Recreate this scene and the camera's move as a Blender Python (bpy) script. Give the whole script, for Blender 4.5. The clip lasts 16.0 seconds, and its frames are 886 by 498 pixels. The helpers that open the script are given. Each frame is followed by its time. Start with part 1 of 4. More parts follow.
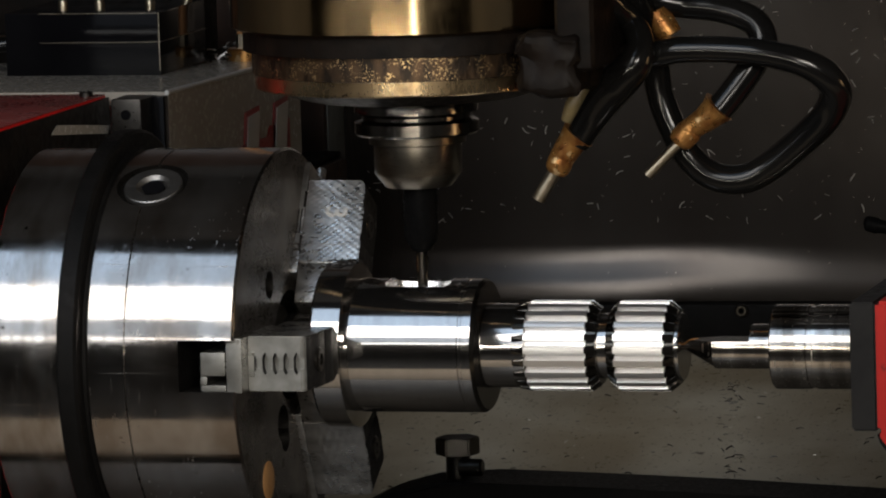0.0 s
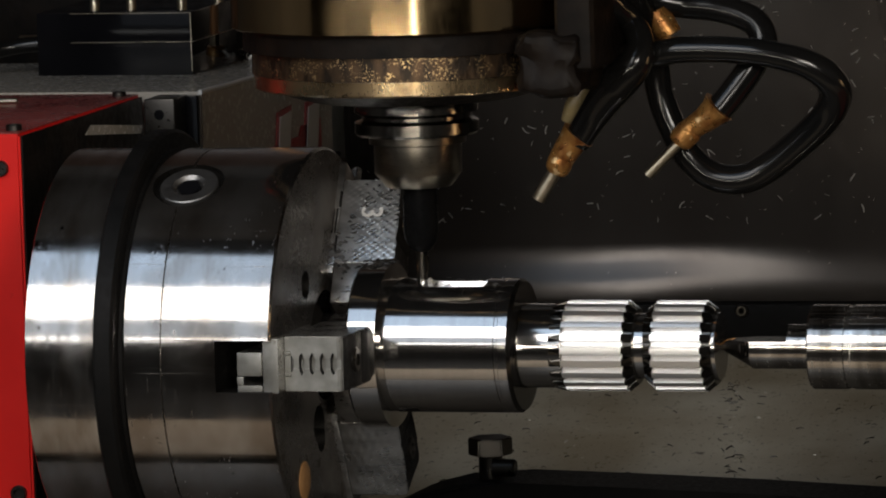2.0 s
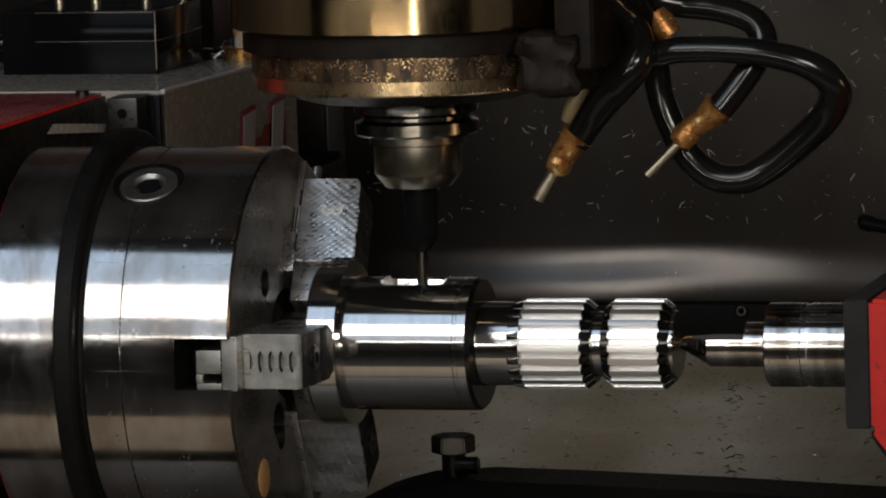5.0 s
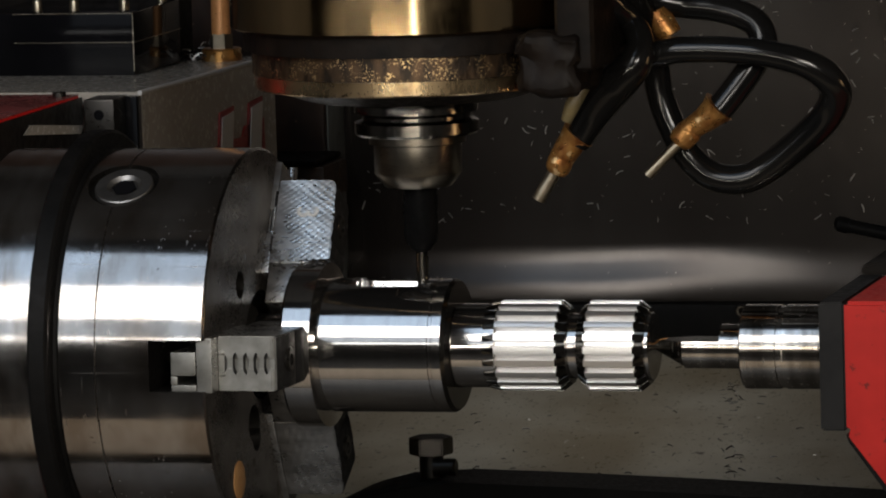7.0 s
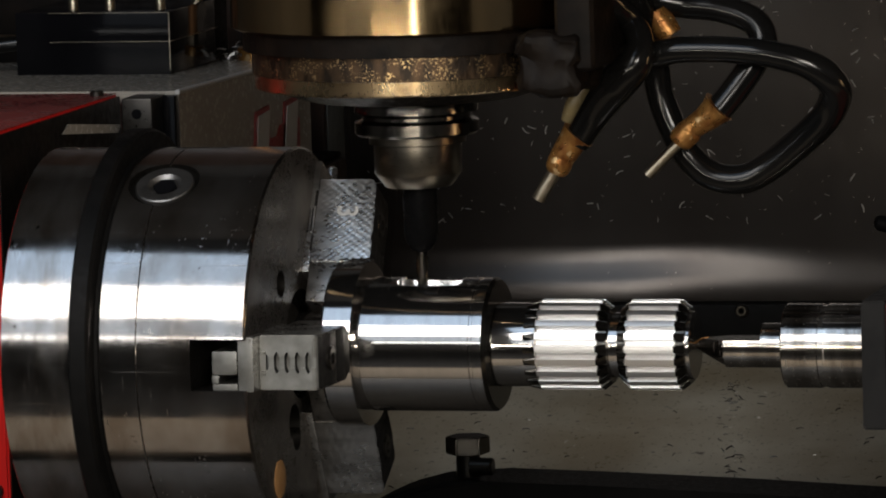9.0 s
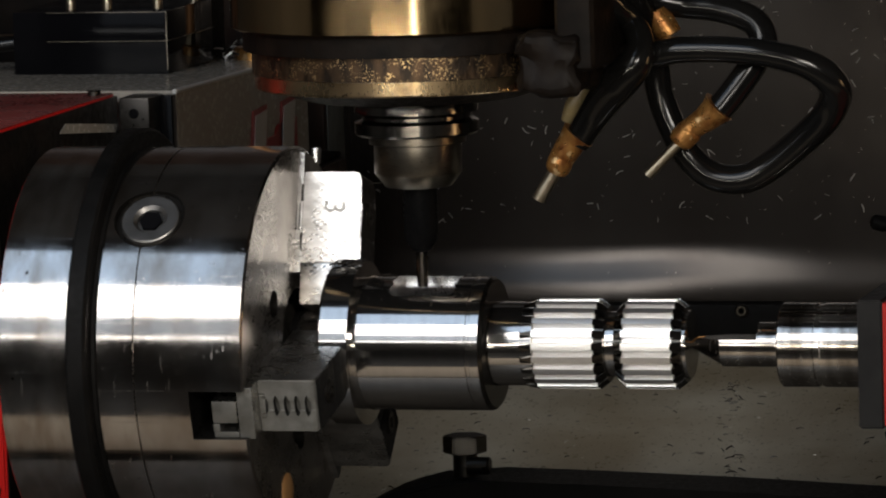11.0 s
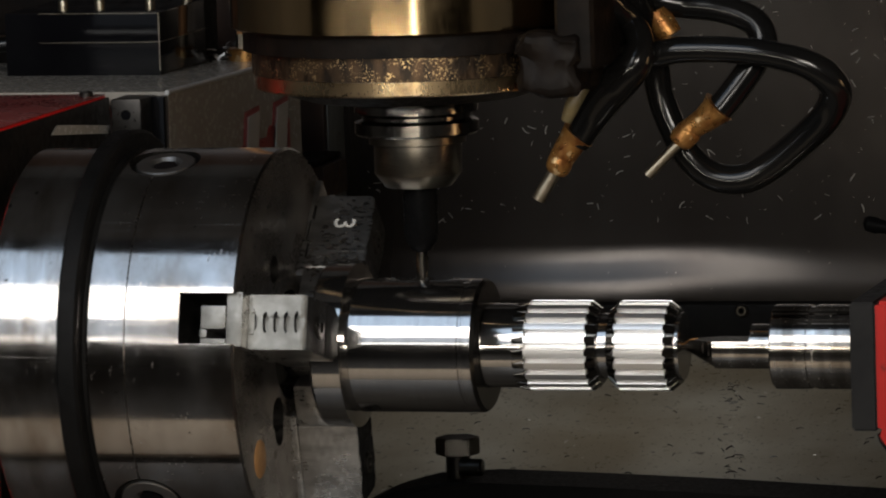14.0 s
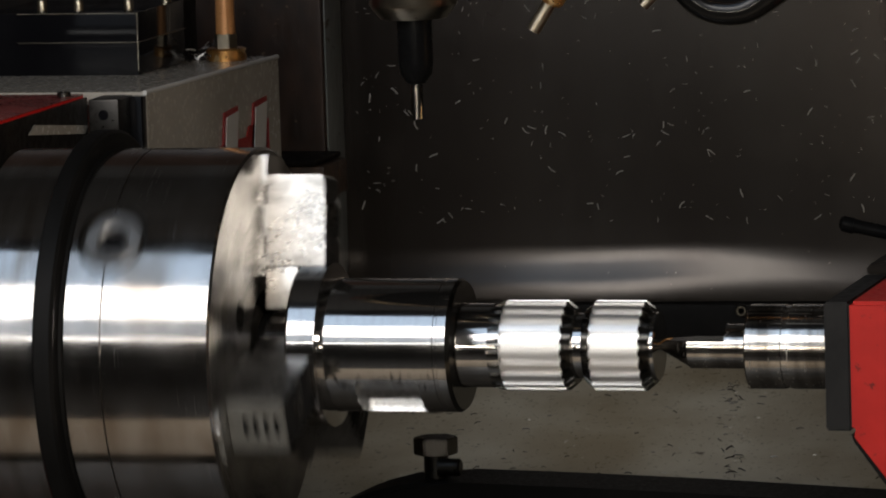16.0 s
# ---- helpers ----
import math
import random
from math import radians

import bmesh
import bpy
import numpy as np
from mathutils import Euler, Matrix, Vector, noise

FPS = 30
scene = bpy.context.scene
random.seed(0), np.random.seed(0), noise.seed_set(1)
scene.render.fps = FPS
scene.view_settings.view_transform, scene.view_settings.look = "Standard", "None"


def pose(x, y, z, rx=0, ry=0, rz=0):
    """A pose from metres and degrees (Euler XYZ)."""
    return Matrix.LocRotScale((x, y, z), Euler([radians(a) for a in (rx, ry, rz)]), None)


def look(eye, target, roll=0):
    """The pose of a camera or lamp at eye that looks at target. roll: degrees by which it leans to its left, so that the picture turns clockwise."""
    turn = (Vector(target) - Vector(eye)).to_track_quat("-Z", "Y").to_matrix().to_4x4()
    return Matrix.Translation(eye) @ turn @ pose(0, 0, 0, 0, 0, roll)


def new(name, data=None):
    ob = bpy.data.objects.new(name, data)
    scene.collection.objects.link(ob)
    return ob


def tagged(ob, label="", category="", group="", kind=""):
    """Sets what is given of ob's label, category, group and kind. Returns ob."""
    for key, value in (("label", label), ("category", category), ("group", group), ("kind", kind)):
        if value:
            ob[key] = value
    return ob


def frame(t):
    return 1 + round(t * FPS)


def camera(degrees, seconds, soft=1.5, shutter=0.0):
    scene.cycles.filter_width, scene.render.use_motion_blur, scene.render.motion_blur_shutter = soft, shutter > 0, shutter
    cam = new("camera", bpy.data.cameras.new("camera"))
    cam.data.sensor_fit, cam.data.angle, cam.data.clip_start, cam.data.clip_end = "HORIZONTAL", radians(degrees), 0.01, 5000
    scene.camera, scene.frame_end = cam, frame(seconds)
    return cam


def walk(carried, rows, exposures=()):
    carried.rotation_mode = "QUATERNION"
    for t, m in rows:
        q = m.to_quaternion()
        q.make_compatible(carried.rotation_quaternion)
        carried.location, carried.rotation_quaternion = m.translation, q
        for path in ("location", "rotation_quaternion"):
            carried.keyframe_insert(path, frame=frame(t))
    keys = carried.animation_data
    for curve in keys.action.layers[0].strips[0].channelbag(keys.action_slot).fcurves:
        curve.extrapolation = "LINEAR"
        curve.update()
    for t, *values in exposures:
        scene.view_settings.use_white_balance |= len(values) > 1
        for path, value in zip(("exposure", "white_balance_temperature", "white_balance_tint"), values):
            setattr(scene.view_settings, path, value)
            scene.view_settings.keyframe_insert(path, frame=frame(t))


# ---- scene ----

from mathutils import Quaternion

# ---------------------------------------------------------------- camera
cam = camera(8.266, 16.0, soft=2.0, shutter=1.0)
EYE, AIM = (0.79669, -2.97331, 0.41605), (0.0, 0.0, 0.049)
walk(cam, [(0, look(EYE, AIM, -1.82)), (16, look(EYE, AIM, -1.82))], exposures=[(0, 0.0), (16, 0.0)])

# ---------------------------------------------------------------- light
world = bpy.data.worlds.new("dim_shop")
scene.world = world
world.use_nodes = True
world.node_tree.nodes["Background"].inputs[0].default_value = (0.5, 0.55, 0.6, 1)
world.node_tree.nodes["Background"].inputs[1].default_value = 0.02


def area_lamp(name, eye, aim, sx, sy, watts, colour, spread=180):
    la = bpy.data.lights.new(name, "AREA")
    la.shape, la.size, la.size_y, la.energy, la.color = "RECTANGLE", sx, sy, watts, colour
    la.spread = radians(spread)
    ob = new(name, la)
    ob.matrix_world = look(eye, aim)
    return ob


# lit doorway and work lights in front of the machine
area_lamp("doorway_light", (-0.33, -1.15, 0.655), (-0.05, -0.1, 0.03), 0.75, 0.40, 5.4, (1.0, 0.975, 0.95))
area_lamp("upper_window_light", (-0.35, -0.84, 0.91), (-0.05, -0.1, 0.03), 0.8, 0.42, 1.5, (0.60, 0.77, 1.0))
area_lamp("lower_window_light", (-0.33, -1.20, 0.365), (-0.05, -0.1, 0.03), 0.75, 0.235, 0.50, (0.80, 0.89, 1.0))
area_lamp("door_gap_light", (-0.32, -0.92, 0.163), (-0.10, -0.1, 0.03), 0.68, 0.026, 0.32, (1.0, 0.98, 0.95))
area_lamp("cabinet_work_light", (0.60, -1.25, 0.44), (-0.2, 0.3, 0.05), 0.34, 0.20, 6.6, (1.0, 0.93, 0.84))
area_lamp("door_strip_light", (0.06, -0.92, 0.058), (0.03, 0, 0.10), 0.44, 0.018, 0.70, (1.0, 0.90, 0.74))
area_lamp("door_slit_light", (0.237, -0.92, 0.035), (-0.01, 0, 0.12), 0.022, 0.19, 0.22, (1.0, 0.95, 0.85))
area_lamp("side_work_light", (0.88, -0.03, 0.08), (0.04, 0, 0.17), 0.08, 0.16, 0.05, (1.0, 0.62, 0.3), 60)


# ---------------------------------------------------------------- materials
def material(name, a, b=None, rough=0.4, metal=0.0, scale=30.0, stretch=(1, 1, 1), bump=0.0, fine=400.0, rough_var=0.1,
             spots=None, spot_scale=60.0, spot_at=0.62, spot_rough=0.8, spot_metal=None, coat=0.0, contrast=(0.3, 0.7), wobble=0.0, gloss=0.5, scratch=0.0, smear=0.0, hatch=0.0, spot_patch=0.0):
    """A procedural surface: two tones mixed by coarse noise, fine relief, and spots of dirt or wear."""
    m = bpy.data.materials.new(name)
    m.use_nodes = True
    n, l = m.node_tree.nodes, m.node_tree.links
    bs = n["Principled BSDF"]
    b = b or a
    co = n.new("ShaderNodeTexCoord")
    mp = n.new("ShaderNodeMapping")
    mp.inputs["Scale"].default_value = stretch
    l.new(co.outputs["Object"], mp.inputs["Vector"])

    def noise_tex(sc, detail, vec):
        t = n.new("ShaderNodeTexNoise")
        t.inputs["Scale"].default_value, t.inputs["Detail"].default_value = sc, detail
        l.new(vec, t.inputs["Vector"])
        return t.outputs["Fac"]

    def ramp(fac, lo, hi):
        r = n.new("ShaderNodeMapRange")
        r.inputs["From Min"].default_value, r.inputs["From Max"].default_value = lo, hi
        l.new(fac, r.inputs["Value"])
        return r.outputs["Result"]

    coarse = noise_tex(scale, 4, mp.outputs["Vector"])
    grain = noise_tex(fine, 3, mp.outputs["Vector"])
    mix = n.new("ShaderNodeMix")
    mix.data_type = "RGBA"
    mix.inputs["A"].default_value, mix.inputs["B"].default_value = (*a, 1), (*b, 1)
    l.new(ramp(coarse, *contrast), mix.inputs["Factor"])
    col = mix.outputs["Result"]
    rr = n.new("ShaderNodeMapRange")
    rr.inputs["From Min"].default_value, rr.inputs["From Max"].default_value = 0.3, 0.7
    rr.inputs["To Min"].default_value, rr.inputs["To Max"].default_value = max(0.02, rough - rough_var), min(1, rough + rough_var)
    l.new(grain, rr.inputs["Value"])
    ro = rr.outputs["Result"]
    me = None
    if spots:
        sp = ramp(noise_tex(spot_scale, 6, co.outputs["Object"]), spot_at, spot_at + 0.05)
        if spot_patch:
            both = n.new("ShaderNodeMath")
            both.operation = "MULTIPLY"
            l.new(sp, both.inputs[0]), l.new(ramp(noise_tex(spot_patch, 3, co.outputs["Object"]), 0.46, 0.58), both.inputs[1])
            sp = both.outputs["Value"]
        m2 = n.new("ShaderNodeMix")
        m2.data_type = "RGBA"
        m2.inputs["B"].default_value = (*spots, 1)
        l.new(sp, m2.inputs["Factor"]), l.new(col, m2.inputs["A"])
        col = m2.outputs["Result"]
        m3 = n.new("ShaderNodeMix")
        m3.inputs["B"].default_value = spot_rough
        l.new(sp, m3.inputs["Factor"]), l.new(ro, m3.inputs["A"])
        ro = m3.outputs["Result"]
        if spot_metal is not None:
            m4 = n.new("ShaderNodeMix")
            m4.inputs["A"].default_value, m4.inputs["B"].default_value = metal, spot_metal
            l.new(sp, m4.inputs["Factor"])
            me = m4.outputs["Result"]
    if scratch:
        for turn, sc in ((0.35, (900, 500, 11)), (-0.3, (700, 420, 9)), (0.2, (9, 420, 700))):
            mm = n.new("ShaderNodeMapping")
            mm.inputs["Rotation"].default_value, mm.inputs["Scale"].default_value = (turn, turn * 0.7, turn), sc
            l.new(co.outputs["Object"], mm.inputs["Vector"])
            mask = ramp(noise_tex(1.0, 1, mm.outputs["Vector"]), 0.695, 0.74)
            m5 = n.new("ShaderNodeMix")
            m5.inputs["B"].default_value = min(1.0, rough + scratch)
            l.new(mask, m5.inputs["Factor"]), l.new(ro, m5.inputs["A"])
            ro = m5.outputs["Result"]
    if smear:
        mask = ramp(noise_tex(38, 7, co.outputs["Object"]), 0.42, 0.72)
        m6 = n.new("ShaderNodeMix")
        m6.inputs["B"].default_value = min(1.0, rough + smear)
        l.new(mask, m6.inputs["Factor"]), l.new(ro, m6.inputs["A"])
        ro = m6.outputs["Result"]
    l.new(col, bs.inputs["Base Color"]), l.new(ro, bs.inputs["Roughness"])
    bs.inputs["Metallic"].default_value = metal
    if me:
        l.new(me, bs.inputs["Metallic"])
    bs.inputs["Specular IOR Level"].default_value = gloss
    bs.inputs["Coat Weight"].default_value = coat
    if wobble:
        wb = n.new("ShaderNodeBump")
        wb.inputs["Strength"].default_value, wb.inputs["Distance"].default_value = wobble, 0.002
        l.new(noise_tex(55, 5, co.outputs["Object"]), wb.inputs["Height"])
    marks = None
    if hatch:
        for k, sc in enumerate(((1, 1, 1), (1, -1, -1))):
            mh = n.new("ShaderNodeMapping")
            mh.inputs["Scale"].default_value = sc
            l.new(co.outputs["Object"], mh.inputs["Vector"])
            wv = n.new("ShaderNodeTexWave")
            wv.bands_direction = "DIAGONAL"
            wv.inputs["Scale"].default_value, wv.inputs["Distortion"].default_value = 120 + 45 * k, 2.0
            wv.inputs["Detail"].default_value, wv.inputs["Detail Scale"].default_value = 3, 0.6
            l.new(mh.outputs["Vector"], wv.inputs["Vector"])
            hb = n.new("ShaderNodeBump")
            hb.inputs["Strength"].default_value, hb.inputs["Distance"].default_value = hatch, 0.0006
            l.new(wv.outputs["Fac"], hb.inputs["Height"])
            if marks:
                l.new(marks.outputs["Normal"], hb.inputs["Normal"])
            marks = hb
        l.new(marks.outputs["Normal"], bs.inputs["Normal"])
    if bump:
        bu = n.new("ShaderNodeBump")
        bu.inputs["Strength"].default_value, bu.inputs["Distance"].default_value = bump, 0.0004
        l.new(grain, bu.inputs["Height"]), l.new(bu.outputs["Normal"], bs.inputs["Normal"])
        if marks:
            l.new(marks.outputs["Normal"], bu.inputs["Normal"])
        elif wobble:
            l.new(wb.outputs["Normal"], bu.inputs["Normal"])
    return m


CHUCK = material("worn_ground_steel", (0.27, 0.232, 0.20), (0.52, 0.505, 0.49), 0.09, 0.985, 24, (1.6, 1, 1), 0.012, 900, 0.04,
                 spots=(0.06, 0.05, 0.042), spot_scale=240, spot_at=0.70, spot_rough=0.12, spot_metal=1.0, wobble=0.010, scratch=0.19, smear=0.10)
PLATE = material("turned_steel", (0.29, 0.25, 0.215), (0.52, 0.505, 0.49), 0.09, 0.985, 30, (3, 1, 1), 0.012, 900, 0.04,
                 spots=(0.06, 0.05, 0.042), spot_scale=230, spot_at=0.70, spot_rough=0.12, spot_metal=1.0, wobble=0.012, scratch=0.18, smear=0.12)
QUILL = material("stained_quill_steel", (0.16, 0.135, 0.11), (0.74, 0.70, 0.65), 0.14, 1.0, 70, (0.9, 0.10, 0.10), 0.02, 900, 0.05, contrast=(0.35, 0.62), scratch=0.2)
FACE = material("oily_chuck_face", (0.17, 0.152, 0.136), (0.36, 0.335, 0.31), 0.27, 0.97, 40, (1, 1, 1), 0.06, 700, 0.08,
                spots=(0.16, 0.14, 0.12), spot_scale=60, spot_at=0.62, spot_rough=0.5, smear=0.1)
MATTE = material("matte_steel_plug", (0.25, 0.24, 0.23), (0.33, 0.32, 0.31), 0.42, 1.0, 80, rough_var=0.05, scratch=0.1)
WORK = material("fine_turned_steel", (0.50, 0.48, 0.46), (0.56, 0.54, 0.52), 0.08, 0.99, 20, (20, 1, 1), 0.012, 1200, 0.03, smear=0.05, wobble=0.004)
MILLED = material("fresh_milled_steel", (0.72, 0.72, 0.72), (0.8, 0.8, 0.8), 0.28, 1.0, 60, (1, 6, 1), 0.08, 900, 0.08)
SPLINE = material("bright_hobbed_steel", (0.93, 0.92, 0.91), (0.98, 0.97, 0.96), 0.38, 1.0, 60, (0.2, 1, 1), 0.0, 1500, 0.05)
JAW = material("ground_jaw_steel", (0.40, 0.39, 0.375), (0.66, 0.65, 0.63), 0.28, 1.0, 60, (1, 1, 2.5), 0.04, 260, 0.06,
               scratch=0.16, smear=0.12, hatch=0.07, contrast=(0.36, 0.62))
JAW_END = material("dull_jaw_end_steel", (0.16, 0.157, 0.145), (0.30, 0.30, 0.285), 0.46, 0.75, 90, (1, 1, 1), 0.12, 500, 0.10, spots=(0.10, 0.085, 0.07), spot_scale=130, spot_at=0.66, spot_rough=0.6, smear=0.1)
DARK_STEEL = material("blackened_steel_and_shade", (0.035, 0.033, 0.03), (0.06, 0.055, 0.05), 0.35, 0.9, 50, bump=0.05)
BLACK_OXIDE = material("black_oxide_tool", (0.003, 0.003, 0.0034), (0.005, 0.005, 0.005), 0.30, 0.0, 60, gloss=0.03)
# Black rubber tone, also used for the painted shade under the tailstock.
RUBBER_AND_SHADE = material("black_rubber_and_shade", (0.003, 0.003, 0.003), (0.0065, 0.006, 0.0058), 0.55, 0.0, 60, bump=0.1, gloss=0.12)
HOSE = material("glossy_black_hose", (0.004, 0.004, 0.004), (0.007, 0.0065, 0.006), 0.16, 0.0, 40, rough_var=0.04, gloss=0.3)
BLACK_PAINT = material("black_enamel_and_hole_shade", (0.004, 0.004, 0.005), (0.006, 0.006, 0.007), 0.09, 0.0, 30, rough_var=0.02, gloss=0.09)
# Dark casting tone; also paints the shaded +x side of the red housing.
DARK_AND_SHADE = material("dark_casting_and_shade", (0.0025, 0.002, 0.0018), (0.009, 0.006, 0.0042), 0.5, 0.0, 60, bump=0.5, fine=220, gloss=0.10)
RED = material("red_enamel", (0.60, 0.008, 0.006), (0.68, 0.014, 0.010), 0.42, 0.0, 20, bump=0.06, fine=500,
               spots=(0.22, 0.012, 0.01), spot_scale=60, spot_at=0.70, spot_rough=0.5, gloss=0.3)
WORN_RED = material("worn_red_enamel", (0.36, 0.010, 0.008), (0.46, 0.016, 0.012), 0.45, 0.0, 50, bump=0.15, fine=350,
                    spots=(0.16, 0.012, 0.01), spot_scale=140, spot_at=0.64, spot_rough=0.55, gloss=0.25)
WHITE = material("grey_white_enamel", (0.34, 0.312, 0.27), (0.41, 0.378, 0.33), 0.22, 0.0, 15, bump=0.006, fine=300)
# Scribed figure tone, also used for the painted housing edge highlight.
SCRIBED_AND_SHINE = material("scribed_line_and_painted_shine", (0.55, 0.54, 0.52), rough=0.4, scale=60)
LOGO_WHITE = material("white_decal", (0.62, 0.6, 0.57), rough=0.35, scale=30)
LOGO_RED = material("dark_red_decal", (0.3, 0.012, 0.012), (0.36, 0.016, 0.014), 0.35, 0.0, 30)
BRONZE = material("gold_bronze_nose", (0.40, 0.27, 0.13), (0.62, 0.46, 0.26), 0.10, 1.0, 22, (1, 1, 0.12), 0.0, 900, 0.02, smear=0.06)
LIP = material("satin_bronze_lip", (0.20, 0.13, 0.07), (0.54, 0.41, 0.24), 0.25, 1.0, 26, (1, 1, 0.3), 0.0, 900, 0.04, contrast=(0.36, 0.62), smear=0.12)
RUSTY = material("flaking_gold_ring", (0.022, 0.015, 0.010), (0.085, 0.05, 0.026), 0.40, 0.7, 160, (1, 1, 0.4), 0.5, 500, 0.1,
                 spots=(0.62, 0.43, 0.22), spot_scale=900, spot_at=0.545, spot_patch=110, spot_rough=0.30, spot_metal=1.0, contrast=(0.4, 0.62))
# Dark flange steel; also paints shade on the shaft shoulder and spline ends.
FLANGE_AND_SHADE = material("dark_flange_and_painted_shade", (0.10, 0.094, 0.084), (0.13, 0.122, 0.11), 0.20, 1.0, 30, (1, 1, 6), rough_var=0.02)
HOLDER = material("satin_tool_holder", (0.155, 0.137, 0.11), (0.21, 0.19, 0.158), 0.30, 1.0, 30, (1, 1, 8), rough_var=0.03)
# Tailstock plate tone, also painted as shade on the top jaws' +x faces.
CHARCOAL = material("charcoal_plate_and_jaw_shade", (0.009, 0.009, 0.0095), (0.017, 0.0165, 0.0165), 0.55, 0.0, 50, bump=0.25, fine=260, gloss=0.15)
# Less saturated red than the housing front, for its top.
DULL_RED = material("dull_red_enamel", (0.19, 0.025, 0.022), (0.26, 0.035, 0.03), 0.24, 0.0, 30, bump=0.04, fine=400, gloss=0.55, smear=0.15)
PLUG = material("orange_brown_plug", (0.33, 0.16, 0.055), (0.43, 0.23, 0.09), 0.5, 0.0, 90, bump=0.15)
BRASS = material("worn_brass", (0.52, 0.27, 0.08), (0.20, 0.07, 0.018), 0.33, 0.75, 150, bump=0.8, fine=240, spots=(0.75, 0.52, 0.26), spot_scale=160, spot_at=0.62, spot_rough=0.3)
NICKEL = material("nickel_tube", (0.30, 0.26, 0.19), (0.46, 0.41, 0.32), 0.32, 1.0, 90, rough_var=0.04)
COPPER = material("amber_tube", (0.55, 0.24, 0.08), (0.65, 0.32, 0.13), 0.35, 0.3, 40, bump=0.05)
AMBER = material("milky_yellow_plastic", (0.17, 0.135, 0.07), (0.26, 0.20, 0.10), 0.22, 0.0, 60, bump=0.08)
SHEET = material("brushed_stainless", (0.046, 0.035, 0.029), (0.091, 0.082, 0.072), 0.225, 0.68, 7, (1, 1, 0.16), 0.012, 500, 0.025,
                 spots=(0.2, 0.185, 0.165), spot_scale=300, spot_at=0.73, spot_rough=0.5, contrast=(0.3, 0.68))
# Base tone raised far above steel to stand in for light the tray lacks.
TRAY = material("oily_lightened_tray", (0.42, 0.35, 0.24), (0.74, 0.69, 0.57), 0.34, 0.0, 12, (1, 1, 1), 0.15, 300, 0.10,
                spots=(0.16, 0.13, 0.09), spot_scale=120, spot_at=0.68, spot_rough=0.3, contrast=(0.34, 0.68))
COLUMN = material("brown_grimy_casting", (0.022, 0.012, 0.008), (0.065, 0.032, 0.019), 0.40, 0.0, 60, (1, 1, 0.5), bump=0.5, fine=200,
                  spots=(0.22, 0.15, 0.10), spot_scale=110, spot_at=0.66, spot_rough=0.5)
STRIP = material("grey_green_strip_paint", (0.15, 0.155, 0.145), (0.24, 0.245, 0.23), 0.4, 0.0, 30, (1, 1, 0.2), bump=0.1, fine=300, spots=(0.10, 0.07, 0.05), spot_scale=90, spot_at=0.64)
TABLE = material("oily_ground_table", (0.05, 0.046, 0.041), (0.09, 0.084, 0.075), 0.38, 0.2, 20, bump=0.1)
RAIL = material("rusty_dark_rail", (0.03, 0.02, 0.014), (0.08, 0.045, 0.026), 0.5, 0.0, 90, bump=0.5, fine=260, spots=(0.15, 0.08, 0.045), spot_scale=160, spot_at=0.6, spot_rough=0.6)
WALLS = material("grey_enclosure_paint", (0.05, 0.05, 0.05), (0.075, 0.072, 0.07), 0.6, 0.0, 8, bump=0.05)
DARK_FLOOR = material("dark_oily_floor", (0.014, 0.013, 0.012), (0.024, 0.022, 0.02), 0.6, 0.0, 8, bump=0.05)
CREAM = material("cream_floor_paint", (0.40, 0.33, 0.24), (0.48, 0.40, 0.3), 0.6, 0.0, 8, bump=0.05)
CHIP = material("steel_chip", (0.62, 0.59, 0.54), (0.85, 0.82, 0.76), 0.35, 0.2, 100)
CHIP_DARK = material("oily_chip", (0.015, 0.013, 0.011), (0.04, 0.035, 0.03), 0.25, 0.3, 100)


# ---------------------------------------------------------------- mesh tools
def part(name, bm, mat, parent=None, label="", smooth=True):
    me = bpy.data.meshes.new(name)
    bmesh.ops.recalc_face_normals(bm, faces=bm.faces)
    bm.to_mesh(me)
    bm.free()
    ob = new(name, me)
    for m in (mat if isinstance(mat, (list, tuple)) else (mat,)):
        me.materials.append(m)
    if smooth:
        for f in me.polygons:
            f.use_smooth = True
        sharpen(me)
    if parent:
        ob.parent = parent
    if label:
        tagged(ob, label)
    return ob


def sharpen(me, angle=32):
    b = bmesh.new()
    b.from_mesh(me)
    lim = radians(angle)
    for e in b.edges:
        e.smooth = len(e.link_faces) == 2 and e.calc_face_angle(0) < lim
    b.to_mesh(me)
    b.free()


def thing(name, label, category, group="", kind=""):
    return tagged(new(name), label, category, group, kind)


def box(x0, x1, y0, y1, z0, z1, bevel=0.001, seg=2):
    bm = bmesh.new()
    bmesh.ops.create_cube(bm, size=1)
    for v in bm.verts:
        v.co = Vector(((x0 + x1) / 2 + v.co.x * (x1 - x0), (y0 + y1) / 2 + v.co.y * (y1 - y0), (z0 + z1) / 2 + v.co.z * (z1 - z0)))
    if bevel:
        bmesh.ops.bevel(bm, geom=bm.edges[:], offset=bevel, segments=seg, affect="EDGES", profile=0.6)
    return bm


def lathe(profile, n=96, axis="x", caps=True):
    """Turned solid: profile of (place along the axis, radius)."""
    bm = bmesh.new()
    rings = []
    for a, r in profile:
        ring = []
        for i in range(n):
            t = 2 * math.pi * i / n
            c, s = r * math.cos(t), r * math.sin(t)
            ring.append(bm.verts.new((a, c, s) if axis == "x" else (c, s, a)))
        rings.append(ring)
    for p, q in zip(rings, rings[1:]):
        for i in range(n):
            j = (i + 1) % n
            bm.faces.new((p[i], p[j], q[j], q[i]))
    if caps:
        bm.faces.new(rings[0][::-1])
        bm.faces.new(rings[-1])
    return bm


